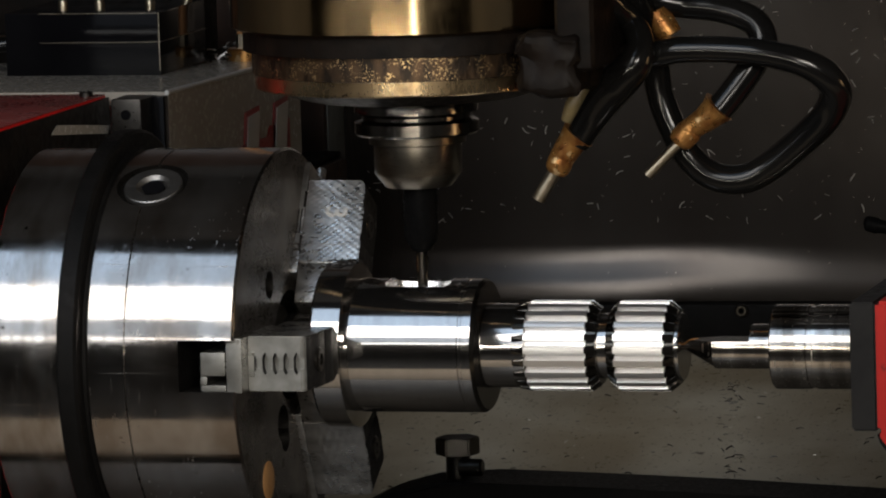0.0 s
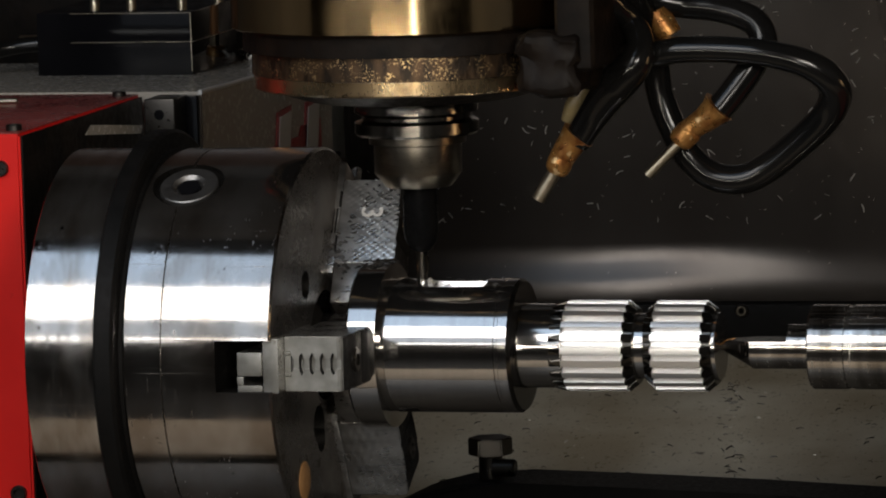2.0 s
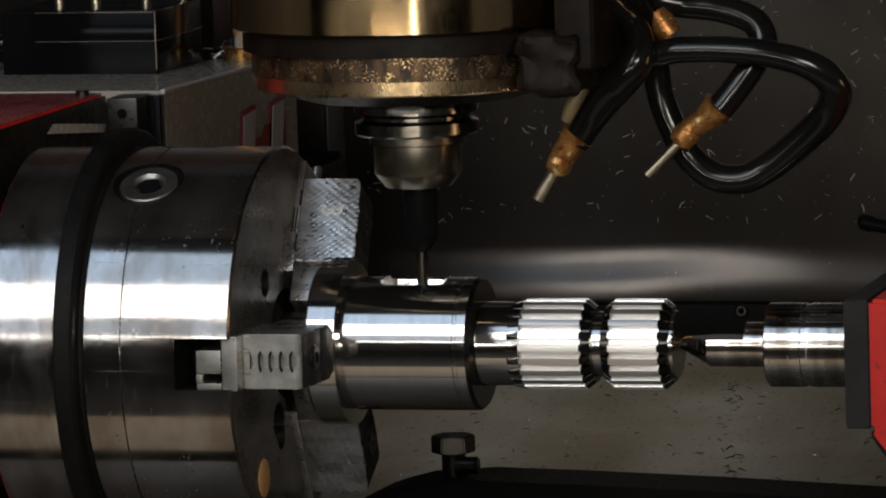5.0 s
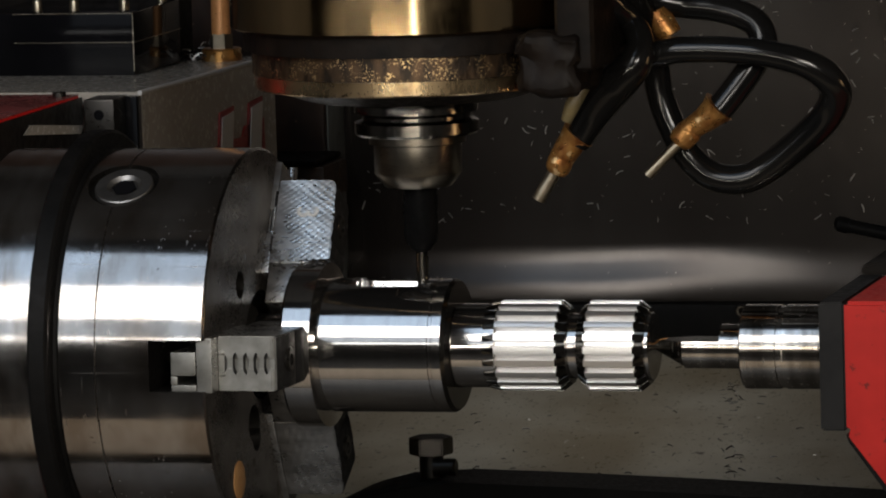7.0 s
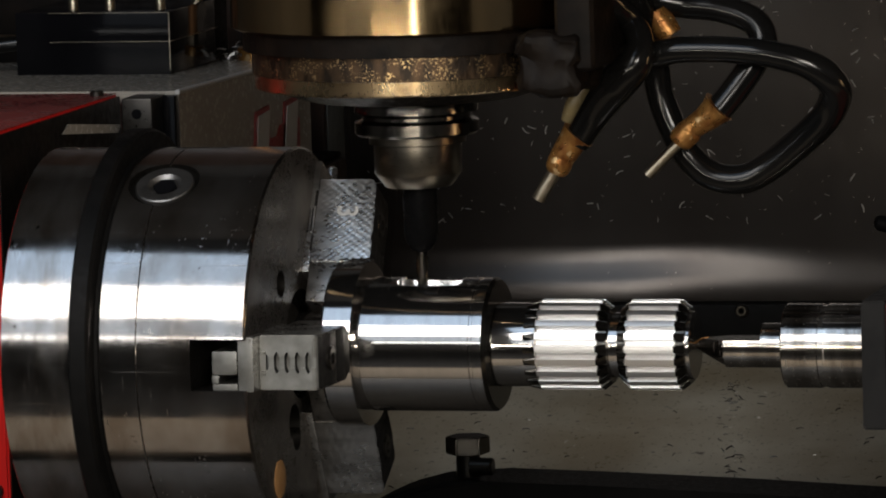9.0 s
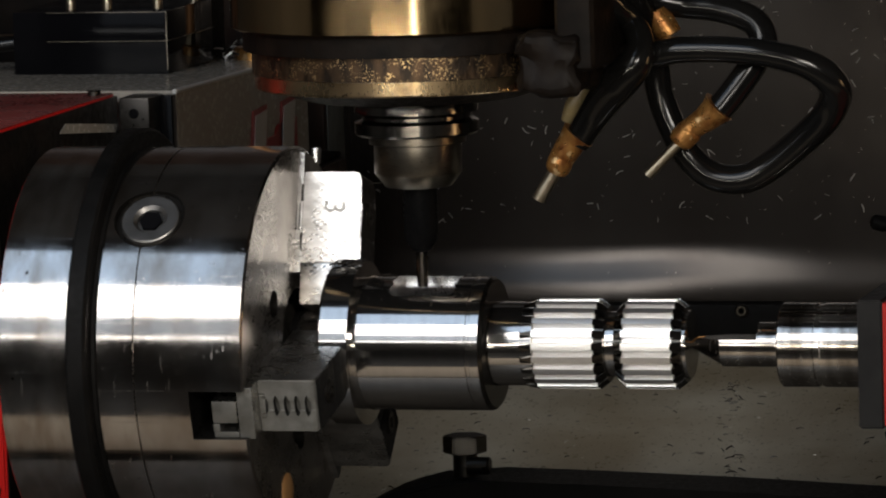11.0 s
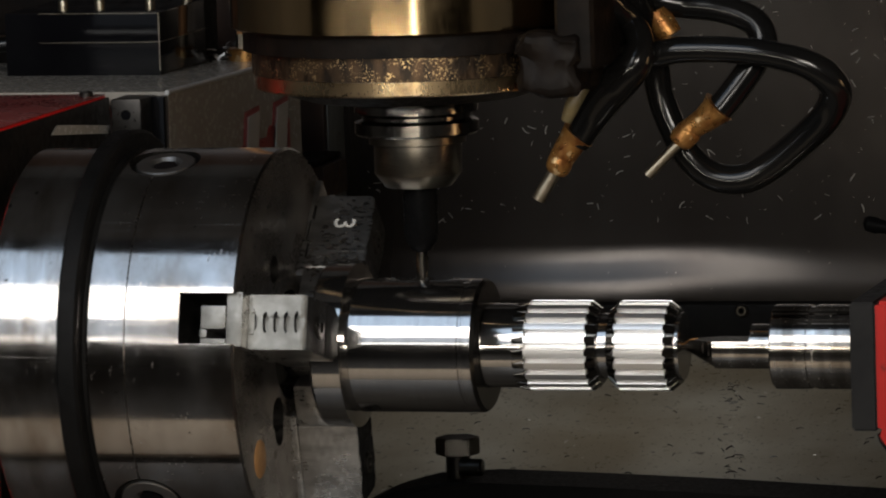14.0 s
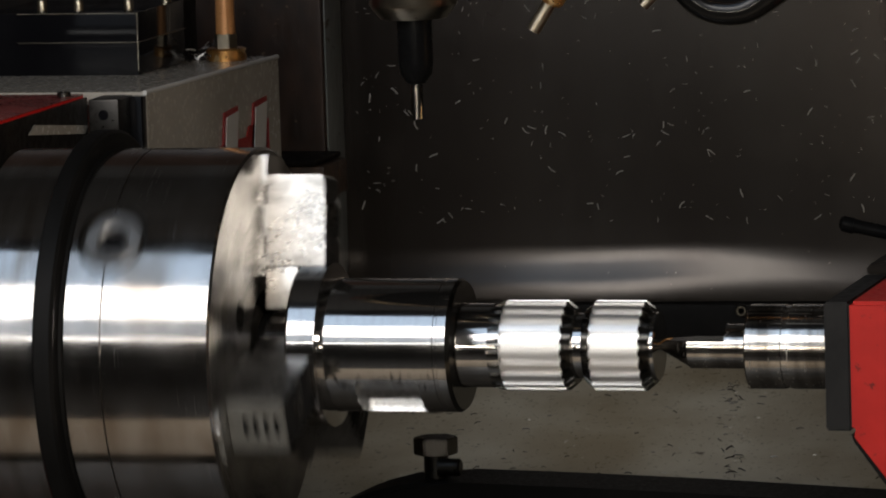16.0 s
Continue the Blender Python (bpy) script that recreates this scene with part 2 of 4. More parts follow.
def prism(points, h0, h1, axis="z", bevel=0.0):
    """A flat outline pushed along an axis. Outline points are (x, y), (y, z) for axis x, or (x, z) for axis y."""
    bm = bmesh.new()
    put = {"z": lambda a, b, h: (a, b, h), "x": lambda a, b, h: (h, a, b), "y": lambda a, b, h: (a, h, b)}[axis]
    lo = [bm.verts.new(put(a, b, h0)) for a, b in points]
    hi = [bm.verts.new(put(a, b, h1)) for a, b in points]
    bm.faces.new(lo), bm.faces.new(hi[::-1])
    k = len(points)
    for i in range(k):
        bm.faces.new((lo[i], lo[(i + 1) % k], hi[(i + 1) % k], hi[i]))
    if bevel:
        bmesh.ops.bevel(bm, geom=bm.edges[:], offset=bevel, segments=2, affect="EDGES")
    return bm


def tube(points, radius, n=14, steps=10):
    """A round tube along a smooth line through points; radius may be a list, one for each point."""
    P = [Vector(p) for p in points]
    rad = radius if isinstance(radius, (list, tuple)) else [radius] * len(P)
    line = []
    for i in range(len(P) - 1):
        a, b, c, d = P[max(i - 1, 0)], P[i], P[i + 1], P[min(i + 2, len(P) - 1)]
        for k in range(steps):
            t = k / steps
            q = 0.5 * (2 * b + (c - a) * t + (2 * a - 5 * b + 4 * c - d) * t * t + (3 * b - a - 3 * c + d) * t ** 3)
            line.append((q, rad[i] + (rad[i + 1] - rad[i]) * t))
    line.append((P[-1], rad[-1]))
    bm = bmesh.new()
    rings, up = [], Vector((0.02, 1, 0.03)).normalized()
    for i, (q, r) in enumerate(line):
        d = (line[min(i + 1, len(line) - 1)][0] - line[max(i - 1, 0)][0]).normalized()
        side = d.cross(up).normalized()
        up = side.cross(d).normalized()
        rings.append([bm.verts.new(q + r * (side * math.cos(2 * math.pi * k / n) + up * math.sin(2 * math.pi * k / n))) for k in range(n)])
    for p, q in zip(rings, rings[1:]):
        for i in range(n):
            j = (i + 1) % n
            bm.faces.new((p[i], p[j], q[j], q[i]))
    bm.faces.new(rings[0][::-1]), bm.faces.new(rings[-1])
    return bm


def cut(ob, *tools):
    """Take solids away from a mesh object; the cut faces keep the tool's material, if it has one."""
    made = []
    for bm, mat in tools:
        t = part("tool", bm, mat, smooth=False)
        made.append(t)
        mod = ob.modifiers.new("cut", "BOOLEAN")
        mod.operation, mod.object, mod.solver, mod.material_mode = "DIFFERENCE", t, "EXACT", "TRANSFER"
    me = bpy.data.meshes.new_from_object(ob.evaluated_get(bpy.context.evaluated_depsgraph_get()))
    ob.modifiers.clear()
    ob.data = me
    for f in me.polygons:
        f.use_smooth = True
    sharpen(me)
    for t in made:
        bpy.data.objects.remove(t)


def turned(bm, m):
    bm.transform(m)
    return bm


def merge(*bms):
    out = bmesh.new()
    for b in bms:
        me = bpy.data.meshes.new("m")
        b.to_mesh(me)
        b.free()
        out.from_mesh(me)
        bpy.data.meshes.remove(me)
    return out


def hexagon(r, h0, h1, axis="z", bevel=0.0004, turn=0.0):
    return prism([(r * math.cos(turn + math.pi / 3 * i), r * math.sin(turn + math.pi / 3 * i)) for i in range(6)], h0, h1, axis, bevel)


def socket_screw(r, h):
    """A cap screw along +z with a hexagon socket, seat at z = 0."""
    bm = lathe([(0, r), (h * 0.85, r), (h, r * 0.88), (h, r * 0.55), (h * 0.4, r * 0.5)], 24, "z")
    return bm


def chip_bm(rnd, places):
    """Small curled cuttings lying on a surface; places are (point, normal, length)."""
    bm = bmesh.new()
    for p, nrm, size in places:
        nrm = Vector(nrm)
        a = nrm.orthogonal().normalized()
        a.rotate(Quaternion(nrm, rnd.uniform(0, 6.28)))
        b = nrm.cross(a)
        bend, w = rnd.uniform(-0.22, 0.22), size * rnd.uniform(0.08, 0.16)
        prev = None
        for k in range(5):
            t = k / 4 - 0.5
            q = Vector(p) + a * size * t + b * size * bend * t * t * 2 + nrm * (0.0004 + size * 0.15 * (1 - 4 * t * t) * rnd.uniform(0.5, 1))
            now = [bm.verts.new(q - b * w / 2), bm.verts.new(q + b * w / 2), bm.verts.new(q + nrm * w * 0.8)]
            if prev:
                for i in range(3):
                    bm.faces.new((prev[i], prev[(i + 1) % 3], now[(i + 1) % 3], now[i]))
            else:
                bm.faces.new(now)
            prev = now
        bm.faces.new(prev[::-1])
    return bm


# ---------------------------------------------------------------- enclosure
def enclosure():
    # back sheet with a rolled, slightly wavy lower edge
    bm = bmesh.new()
    nx, prof = 90, [(0.7, 0.75), (0.7, 0.3), (0.7, 0.1), (0.7, 0.0), (0.7, -0.034), (0.6993, -0.040), (0.6972, -0.047), (0.6942, -0.055), (0.6895, -0.067), (0.6895, -0.0685), (0.705, -0.0685)]
    rows = []
    for i in range(nx + 1):
        x = -0.2485 + 1.19 * i / nx
        rows.append([])
        for y, z in prof:
            ease = max(0.0, min(1.0, (x + 0.06) / 0.16))
            y = 0.7 + (y - 0.7) * (1 - 0.72 * ease) if y < 0.7 else y
            wave = 0.0022 * math.sin(x * 17 + 1.9) + 0.0007 * math.sin(x * 43 + 2)
            w = max(0, min(1, (0.03 - z) / 0.06)) * (1 if y < 0.7005 else 0)
            rows[-1].append(bm.verts.new((x, y + wave * w * 0.5, z + (wave * 0.8 if -0.064 < z < 0 else 0))))
    for p, q in zip(rows, rows[1:]):
        for i in range(len(prof) - 1):
            bm.faces.new((p[i], p[i + 1], q[i + 1], q[i]))
    ob = part("wall_back", bm, SHEET)
    tagged(ob, "dark brushed stainless back sheet with a rolled lower edge", "wall", kind="structure")
    md = ob.modifiers.new("thickness", "SOLIDIFY")
    md.thickness, md.offset = 0.0015, 0
    tagged(part("wall_column", box(-0.95, -0.2500, 0.66, 0.72, -0.3, 0.75, 0.003), COLUMN), "brown grimy machine column casting behind the rotary unit", "wall", kind="structure")
    tagged(part("trim_column_side", box(-0.2498, -0.2486, 0.663, 0.699, -0.06, 0.75, 0.0004), STRIP), "grey metal edge strip along the machine column", "trim", kind="structure")
    tagged(part("trim_column", box(-0.42, -0.2400, 0.60, 0.659, 0.0255, 0.0290, 0.001), DARK_AND_SHADE), "oily dark ledge on the machine column", "trim", kind="structure")
    tagged(part("trim_rail", box(-0.42, -0.2360, 0.606, 0.659, 0.004, 0.0250, 0.002), RAIL), "rusty brown guide rail end under the ledge", "trim", kind="structure")
    bolt = thing("rail_bolt", "oily dark socket bolt in the rusty guide rail", "bolt")
    part("head", turned(socket_screw(0.0058, 0.006), Matrix.Translation((-0.2500, 0.606, 0.0118)) @ Matrix.Rotation(radians(90), 4, "X")), DARK_STEEL, bolt)
    tagged(part("trim_ledge", box(-0.262, 0.95, 0.684, 0.72, -0.098, -0.0700, 0.002), RUBBER_AND_SHADE), "black rubber wiper strip under the back sheet", "trim", kind="structure")
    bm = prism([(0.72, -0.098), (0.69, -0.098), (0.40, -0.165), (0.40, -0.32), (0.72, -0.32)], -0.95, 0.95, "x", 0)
    tagged(part("floor_tray", bm, TRAY), "oily sloping tray with scattered chips, colour lightened in place of light", "tray", kind="structure")
    # the rest of the cabinet and the shop that close the place
    tagged(part("floor", box(-2.2, 2.2, -4.2, 0.75, -0.45, -0.40, 0), DARK_FLOOR), "grey machine base and shop floor", "floor", kind="structure")
    tagged(part("floor_front_tray", box(-0.95, 0.95, -0.47, -0.245, -0.33, -0.30, 0.003), CREAM), "cream painted front tray below the opening", "tray", kind="structure")
    tagged(part("wall_left", box(-1.0, -0.95, -0.8, 0.75, -0.4, 1.3, 0), WALLS), "grey cabinet side panel", "wall", kind="structure")
    tagged(part("wall_right", box(0.95, 1.0, -0.8, 0.75, -0.4, 1.3, 0), WALLS), "grey cabinet side panel", "wall", kind="structure")
    tagged(part("ceiling", box(-1.0, 1.0, -0.5, 0.75, 1.3, 1.35, 0), WALLS), "grey cabinet roof", "ceiling", kind="structure")
    tagged(part("wall_back_upper", box(-1.0, 1.0, 0.73, 0.76, -0.4, 1.3, 0), WALLS), "grey cabinet back panel", "wall", kind="structure")
    tagged(part("wall_shop_front", box(-2.2, 2.2, -4.25, -4.2, -0.4, 2.6, 0), WALLS), "plain grey shop wall", "wall", kind="structure")
    tagged(part("wall_shop_left", box(-2.25, -2.2, -4.2, 0.8, -0.4, 2.6, 0), WALLS), "plain grey shop wall", "wall", kind="structure")
    tagged(part("wall_shop_right", box(2.2, 2.25, -4.2, 0.8, -0.4, 2.6, 0), WALLS), "plain grey shop wall", "wall", kind="structure")
    tagged(part("wall_shop_back", box(-2.2, 2.2, 0.8, 0.85, -0.4, 2.6, 0), WALLS), "plain grey shop wall", "wall", kind="structure")
    tagged(part("ceiling_shop", box(-2.25, 2.25, -4.25, 0.85, 2.6, 2.65, 0), WALLS), "plain grey shop ceiling", "ceiling", kind="structure")


# ---------------------------------------------------------------- chuck, work and rotary unit
MOVING = {}
R = 0.1006


def jaw_meshes():
    """Master jaw and top jaw, pointing along -y (radially outward), x along the spindle."""
    ribs = [box(-0.1130, -0.1002, -0.0975, -0.03, -0.0050, 0.0068, 0.0006), box(-0.1130, -0.1002, -0.0970, -0.03, -0.0128, -0.0096, 0.0005),
            box(-0.1130, -0.1096, -0.0978, -0.03, -0.0094, -0.0052, 0.0004)]
    top = prism([(-0.0917, -0.0862), (-0.0640, -0.0862), (-0.0622, -0.0848), (-0.0612, -0.0800), (-0.0616, -0.0720), (-0.0606, -0.0700), (-0.0606, -0.0560), (-0.0614, -0.0540), (-0.0604, -0.0520), (-0.0604, -0.0395), (-0.0917, -0.0395)],
                -0.0137, 0.0137, "z", 0.0005)
    neck = box(-0.1000, -0.0919, -0.0965, -0.034, -0.0137, 0.0137, 0.0006)
    keys = [box(-0.0917, -0.0885, -0.0864, -0.082, -0.0062, -0.0044, 0.0003), box(-0.0917, -0.0885, -0.0864, -0.082, 0.0044, 0.0062, 0.0003)]
    step = box(-0.0917, -0.0745, -0.0393, -0.0175, -0.0137, 0.0137, 0.0008)
    return ribs, neck, keys, step, top


def build_chuck():
    ch = thing("lathe_chuck", "bright worn steel three-jaw chuck with oily face", "chuck")
    body = part("body", lathe([(-0.1718, 0.04), (-0.1718, R - 0.0012), (-0.1706, R), (-0.1520, R), (-0.1518, R - 0.0012), (-0.1512, R - 0.0012), (-0.1510, R),
                               (-0.0962, R), (-0.0951, R - 0.0014), (-0.0951, 0.028), (-0.125, 0.026), (-0.125, 0.012)], 144), [CHUCK, FACE], ch)
    # Slot and hole faces are cut near black, painting in recess shade.
    tools = []
    for k in range(3):
        m = Matrix.Rotation(radians(-120 * k), 4, "X")
        tools.append((turned(merge(box(-0.1235, -0.09, -0.12, -0.03, -0.0128, 0.0128, 0)), m), DARK_STEEL))
        ms = Matrix.Rotation(radians(-120 * k - 60), 4, "X")
        tools.append((turned(turned(lathe([(R - 0.004, 0.0182), (R + 0.02, 0.0182)], 48, "z"), Matrix.Translation((-0.1500, 0, 0)) @ Matrix.Rotation(radians(90), 4, "X")), ms), DARK_STEEL))
        tools.append((turned(lathe([(-0.107, 0.0072), (-0.08, 0.0072)], 24), Matrix.Rotation(radians(-120 * k - 45), 4, "X") @ Matrix.Translation((0, -0.048, 0))), DARK_STEEL))
    tools.append((turned(lathe([(-0.107, 0.0098), (-0.08, 0.0098)], 32), Matrix.Rotation(radians(68), 4, "X") @ Matrix.Translation((0, -0.042, 0))), DARK_STEEL))
    cut(body, *tools)
    for f in body.data.polygons:
        if f.normal.x > 0.9 and f.material_index == 0:
            f.material_index = 1
    for k in range(3):
        m = Matrix.Rotation(radians(-120 * k), 4, "X")
        ms = Matrix.Rotation(radians(-120 * k - 60), 4, "X")
        ribs, neck, keys, step, top = jaw_meshes()
        jaw = part("jaw", turned(neck, m), JAW, ch, "ground steel chuck jaw in its slot")
        pieces = [jaw] + [part("guide_rib", turned(bm, m), JAW, jaw) for bm in ribs] + [part("key", turned(bm, m), JAW, jaw) for bm in keys]
        part("grip_step", turned(step, m), JAW, jaw, "ground gripping step against the shaft collar")
        # Slits and tooth gaps get dark faces, painting the shade inside them.
        cut(jaw, (turned(box(-0.0930, -0.0918, -0.080, -0.071, -0.02, -0.0125, 0), m), DARK_STEEL), (turned(box(-0.0956, -0.0946, -0.070, -0.056, -0.02, -0.0125, 0), m), DARK_STEEL),
            (turned(box(-0.0938, -0.0930, -0.070, -0.056, -0.02, -0.0125, 0), m), DARK_STEEL), (turned(box(-0.0928, -0.0918, -0.055, -0.046, -0.02, -0.0125, 0), m), DARK_STEEL))
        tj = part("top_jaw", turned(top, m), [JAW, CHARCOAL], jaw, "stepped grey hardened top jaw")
        teeth = [(turned(prism([(x - 0.0016, 0.0022), (x - 0.0009, 0.0042), (x, 0.0056), (x + 0.0009, 0.0042), (x + 0.0016, 0.0022), (x + 0.0016, -0.0022), (x + 0.0009, -0.0042), (x, -0.0056), (x - 0.0009, -0.0042), (x - 0.0016, -0.0022)],
                               -0.11, -0.0815, "y"), m), DARK_STEEL) for x in [-0.0829 + 0.0054 * i for i in range(4)]]
        cut(tj, *teeth, (turned(box(-0.0875, -0.058, -0.11, -0.0852, -0.0026, 0.0026, 0), m), JAW), (turned(box(-0.0884, -0.0876, -0.11, -0.0840, -0.0038, 0.0038, 0), m), DARK_STEEL),
            (turned(box(-0.0930, -0.0884, -0.11, -0.0850, -0.0064, -0.0042, 0), m), DARK_STEEL), (turned(box(-0.0930, -0.0884, -0.11, -0.0850, 0.0042, 0.0064, 0), m), DARK_STEEL))
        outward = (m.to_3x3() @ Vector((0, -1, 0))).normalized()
        # Top jaw faces towards +x are coloured near black, painting in their shade.
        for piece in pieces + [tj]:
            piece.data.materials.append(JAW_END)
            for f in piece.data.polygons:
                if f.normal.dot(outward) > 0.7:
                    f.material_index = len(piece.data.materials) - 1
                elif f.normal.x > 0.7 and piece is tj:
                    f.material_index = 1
        part("jaw_screw", turned(turned(lathe([(0, 0.0065), (0.004, 0.0065), (0.005, 0.0055), (0.005, 0.003), (0.002, 0.003)], 24, "x"), Matrix.Translation((-0.0645, -0.066, 0))), m), DARK_STEEL, jaw, "black socket screw in the jaw")
        pin = Matrix.Translation((-0.1500, 0, 0)) @ Matrix.Rotation(radians(90), 4, "X")
        key = lathe([(R - 0.004, 0.0150), (R - 0.0018, 0.0150), (R - 0.0013, 0.0144), (R - 0.0013, 0.0088), (R - 0.0030, 0.0070), (R - 0.005, 0.0066)], 48, "z")
        part("pinion_screw", turned(turned(key, pin), ms), MATTE, ch, "round steel key socket with a square hole")
        # Black hexagon stands in for the shade inside the key hole.
        part("socket", turned(turned(hexagon(0.0062, R - 0.0042, R - 0.0025, "z", 0), pin), ms), BLACK_PAINT, ch, "black hexagon painted in for the key hole's shade")
        if k == 1:
            cu = bpy.data.curves.new("figure", "FONT")
            cu.body, cu.size, cu.extrude, cu.align_x, cu.align_y = "3", 0.0160, 0.0001, "CENTER", "CENTER"
            tmp = new("figure", cu)
            me = bpy.data.meshes.new_from_object(tmp.evaluated_get(bpy.context.evaluated_depsgraph_get()))
            bpy.data.objects.remove(tmp)
            fb = bmesh.new()
            fb.from_mesh(me)
            fm = Matrix(((0, 1, 0, -0.0755), (1, 0, 0, -0.0680), (0, 0, -1, -0.01372), (0, 0, 0, 1)))
            part("key_nub", turned(turned(lathe([(-0.004, 0.0026), (0.0035, 0.0026), (0.0042, 0.0020)], 20, "z"), Matrix.Translation((-0.0925, -0.0985, 0.008)) @ Matrix.Rotation(radians(90), 4, "X")), m), MILLED, jaw, "small bright steel nub")
            part("engraved_figure", turned(turned(fb, fm), m), SCRIBED_AND_SHINE, tj, "engraved figure 3", smooth=False)
    for k in range(3):
        part("face_screw", turned(turned(socket_screw(0.0060, 0.006), Matrix.Rotation(radians(90), 4, "Y")), Matrix.Rotation(radians(-120 * k - 45), 4, "X") @ Matrix.Translation((-0.1068, -0.048, 0))), DARK_STEEL, ch, "oily socket screw sunk in the chuck face")
    part("face_plug", turned(lathe([(-0.0952, 0.0098), (-0.0949, 0.0098), (-0.0945, 0.0090), (-0.0945, 0.002)], 40), Matrix.Rotation(radians(55), 4, "X") @ Matrix.Translation((0, -0.078, 0))), PLUG, ch, "orange brown round plug in the chuck face")
    part("boss", lathe([(-0.125, 0.02), (-0.1, 0.02), (-0.1, 0.012)], 48), DARK_STEEL, ch, "dark steel bore of the chuck")
    MOVING["chuck"] = ch
    fp = thing("rotary_faceplate", "turned steel faceplate with black rubber seal ring", "faceplate")
    part("plate", lathe([(-0.2225, 0.03), (-0.2225, R - 0.0002), (-0.2223, R), (-0.1866, R), (-0.1858, R - 0.001), (-0.1858, 0.03)], 128), PLATE, fp)
    part("seal_ring", lathe([(-0.1857, 0.05), (-0.1857, R - 0.001), (-0.1846, R), (-0.1843, R + 0.0078), (-0.1830, R + 0.0095), (-0.1752, R + 0.0095), (-0.1738, R + 0.0078), (-0.1734, R), (-0.1719, R - 0.001), (-0.1719, 0.05)], 144), RUBBER_AND_SHADE, fp, "black rubber seal ring")
    MOVING["faceplate"] = fp


def spline_bm(x0, x1, ch0, ch1, teeth=21, ro=0.0229, ri=0.0188, runout=False):
    prof = []
    for i in range(teeth):
        a = 2 * math.pi * i / teeth
        w = 2 * math.pi / teeth
        for da, r in ((-0.47, ri), (-0.40, ri), (-0.23, ro), (0.0, ro), (0.23, ro), (0.40, ri), (0.47, ri)):
            prof.append((a + da * w, r))
    bm = bmesh.new()
    rings = []
    def ring(x, kind):
        pts = []
        for (a, r), i in zip(prof, range(len(prof))):
            mid = 2 * math.pi * (i // 7) / teeth
            if kind == "runout":
                a, r = mid + (a - mid) * (0.25 if r > ri else 1.0), (0.0217 if r > ri else 0.0211)
            elif kind == "end":
                a, r = mid + (a - mid) * (1.65 if r > ri else 1.0), ri + (0.0003 if r > ri else 0.0)
            pts.append(bm.verts.new((x, -r * math.cos(a), r * math.sin(a))))
        rings.append(pts)

    ring(x0, "runout" if runout else "end")
    ring(x0 + ch0, "full")
    ring(x1 - ch1, "full")
    ring(x1, "end")
    k = len(prof)
    for row, (p, q) in enumerate(zip(rings, rings[1:])):
        for i in range(k):
            f = bm.faces.new((p[i], p[(i + 1) % k], q[(i + 1) % k], q[i]))
            # End chamfers get the dark material, painting in the dark they would mirror.
            f.material_index = 0 if row == 1 else 1
    for f in (bm.faces.new(rings[0][::-1]), bm.faces.new(rings[-1])):
        f.material_index = 1
    return bm


def build_work():
    wk = thing("splined_shaft", "polished steel shaft with milled pocket and two bright splines", "workpiece")
    body = part("body", lathe([(-0.095, 0.016), (-0.0735, 0.016), (-0.0735, 0.0408), (-0.0722, 0.0418), (-0.0580, 0.0418), (-0.0575, 0.0335), (-0.0556, 0.0335), (-0.0552, 0.0340),
                               (0.0012, 0.0340), (0.0016, 0.0334), (0.0030, 0.0334), (0.0034, 0.0340), (0.0080, 0.0340), (0.0100, 0.0325), (0.0100, 0.0216),
                               (0.0106, 0.0213), (0.0325, 0.0213), (0.033, 0.0172), (0.068, 0.0172), (0.0682, 0.0165), (0.0752, 0.0165), (0.0754, 0.0172), (0.109, 0.0172), (0.111, 0.017), (0.111, 0.004)], 320), [WORK, MILLED, FLANGE_AND_SHADE], wk)
    tools = []
    for deg in (75, 90, 105):
        pts = []
        for i in range(24):
            t = 2 * math.pi * i / 24
            pts.append(((0.0135 if math.cos(t) > 0 else -0.0135) + 0.0035 * math.cos(t) - 0.0240, 0.0055 * math.sin(t)))
        tools.append((turned(prism(pts, 0.0295, 0.06, "z"), Matrix.Rotation(radians(90 - deg), 4, "X")), MILLED))
    cut(body, *tools)
    # Shoulder faces towards +x are coloured dark, painting in a dark reflection.
    for f in body.data.polygons:
        if f.normal.x > 0.4 and 0.0075 < f.center.x < 0.012:
            f.material_index = 2
    part("spline", spline_bm(0.0265, 0.0690, 0.0065, 0.0048, runout=True), [SPLINE, FLANGE_AND_SHADE], wk, "bright hobbed spline teeth", smooth=False)
    part("spline", spline_bm(0.0745, 0.1092, 0.0046, 0.0048), [SPLINE, FLANGE_AND_SHADE], wk, "bright hobbed spline teeth", smooth=False)
    rnd = random.Random(3)
    sw = []
    for _ in range(64):
        a, x = radians(rnd.gauss(100, 9)), rnd.uniform(-0.0715, -0.0585)
        sw.append(((x, -0.0418 * math.cos(a), 0.0418 * math.sin(a)), (0, -math.cos(a), math.sin(a)), rnd.uniform(0.003, 0.0075)))
    for _ in range(70):
        a, x = radians(rnd.choice((66, 115)) + rnd.gauss(0, 4)), rnd.uniform(-0.052, 0.002)
        sw.append(((x, -0.034 * math.cos(a), 0.034 * math.sin(a)), (0, -math.cos(a), math.sin(a)), rnd.uniform(0.0015, 0.0045)))
    tagged(part("caked_swarf", chip_bm(rnd, sw), CHIP_DARK, wk, "oily swarf caked beside the pocket"), kind="stuff")
    MOVING["work"] = wk


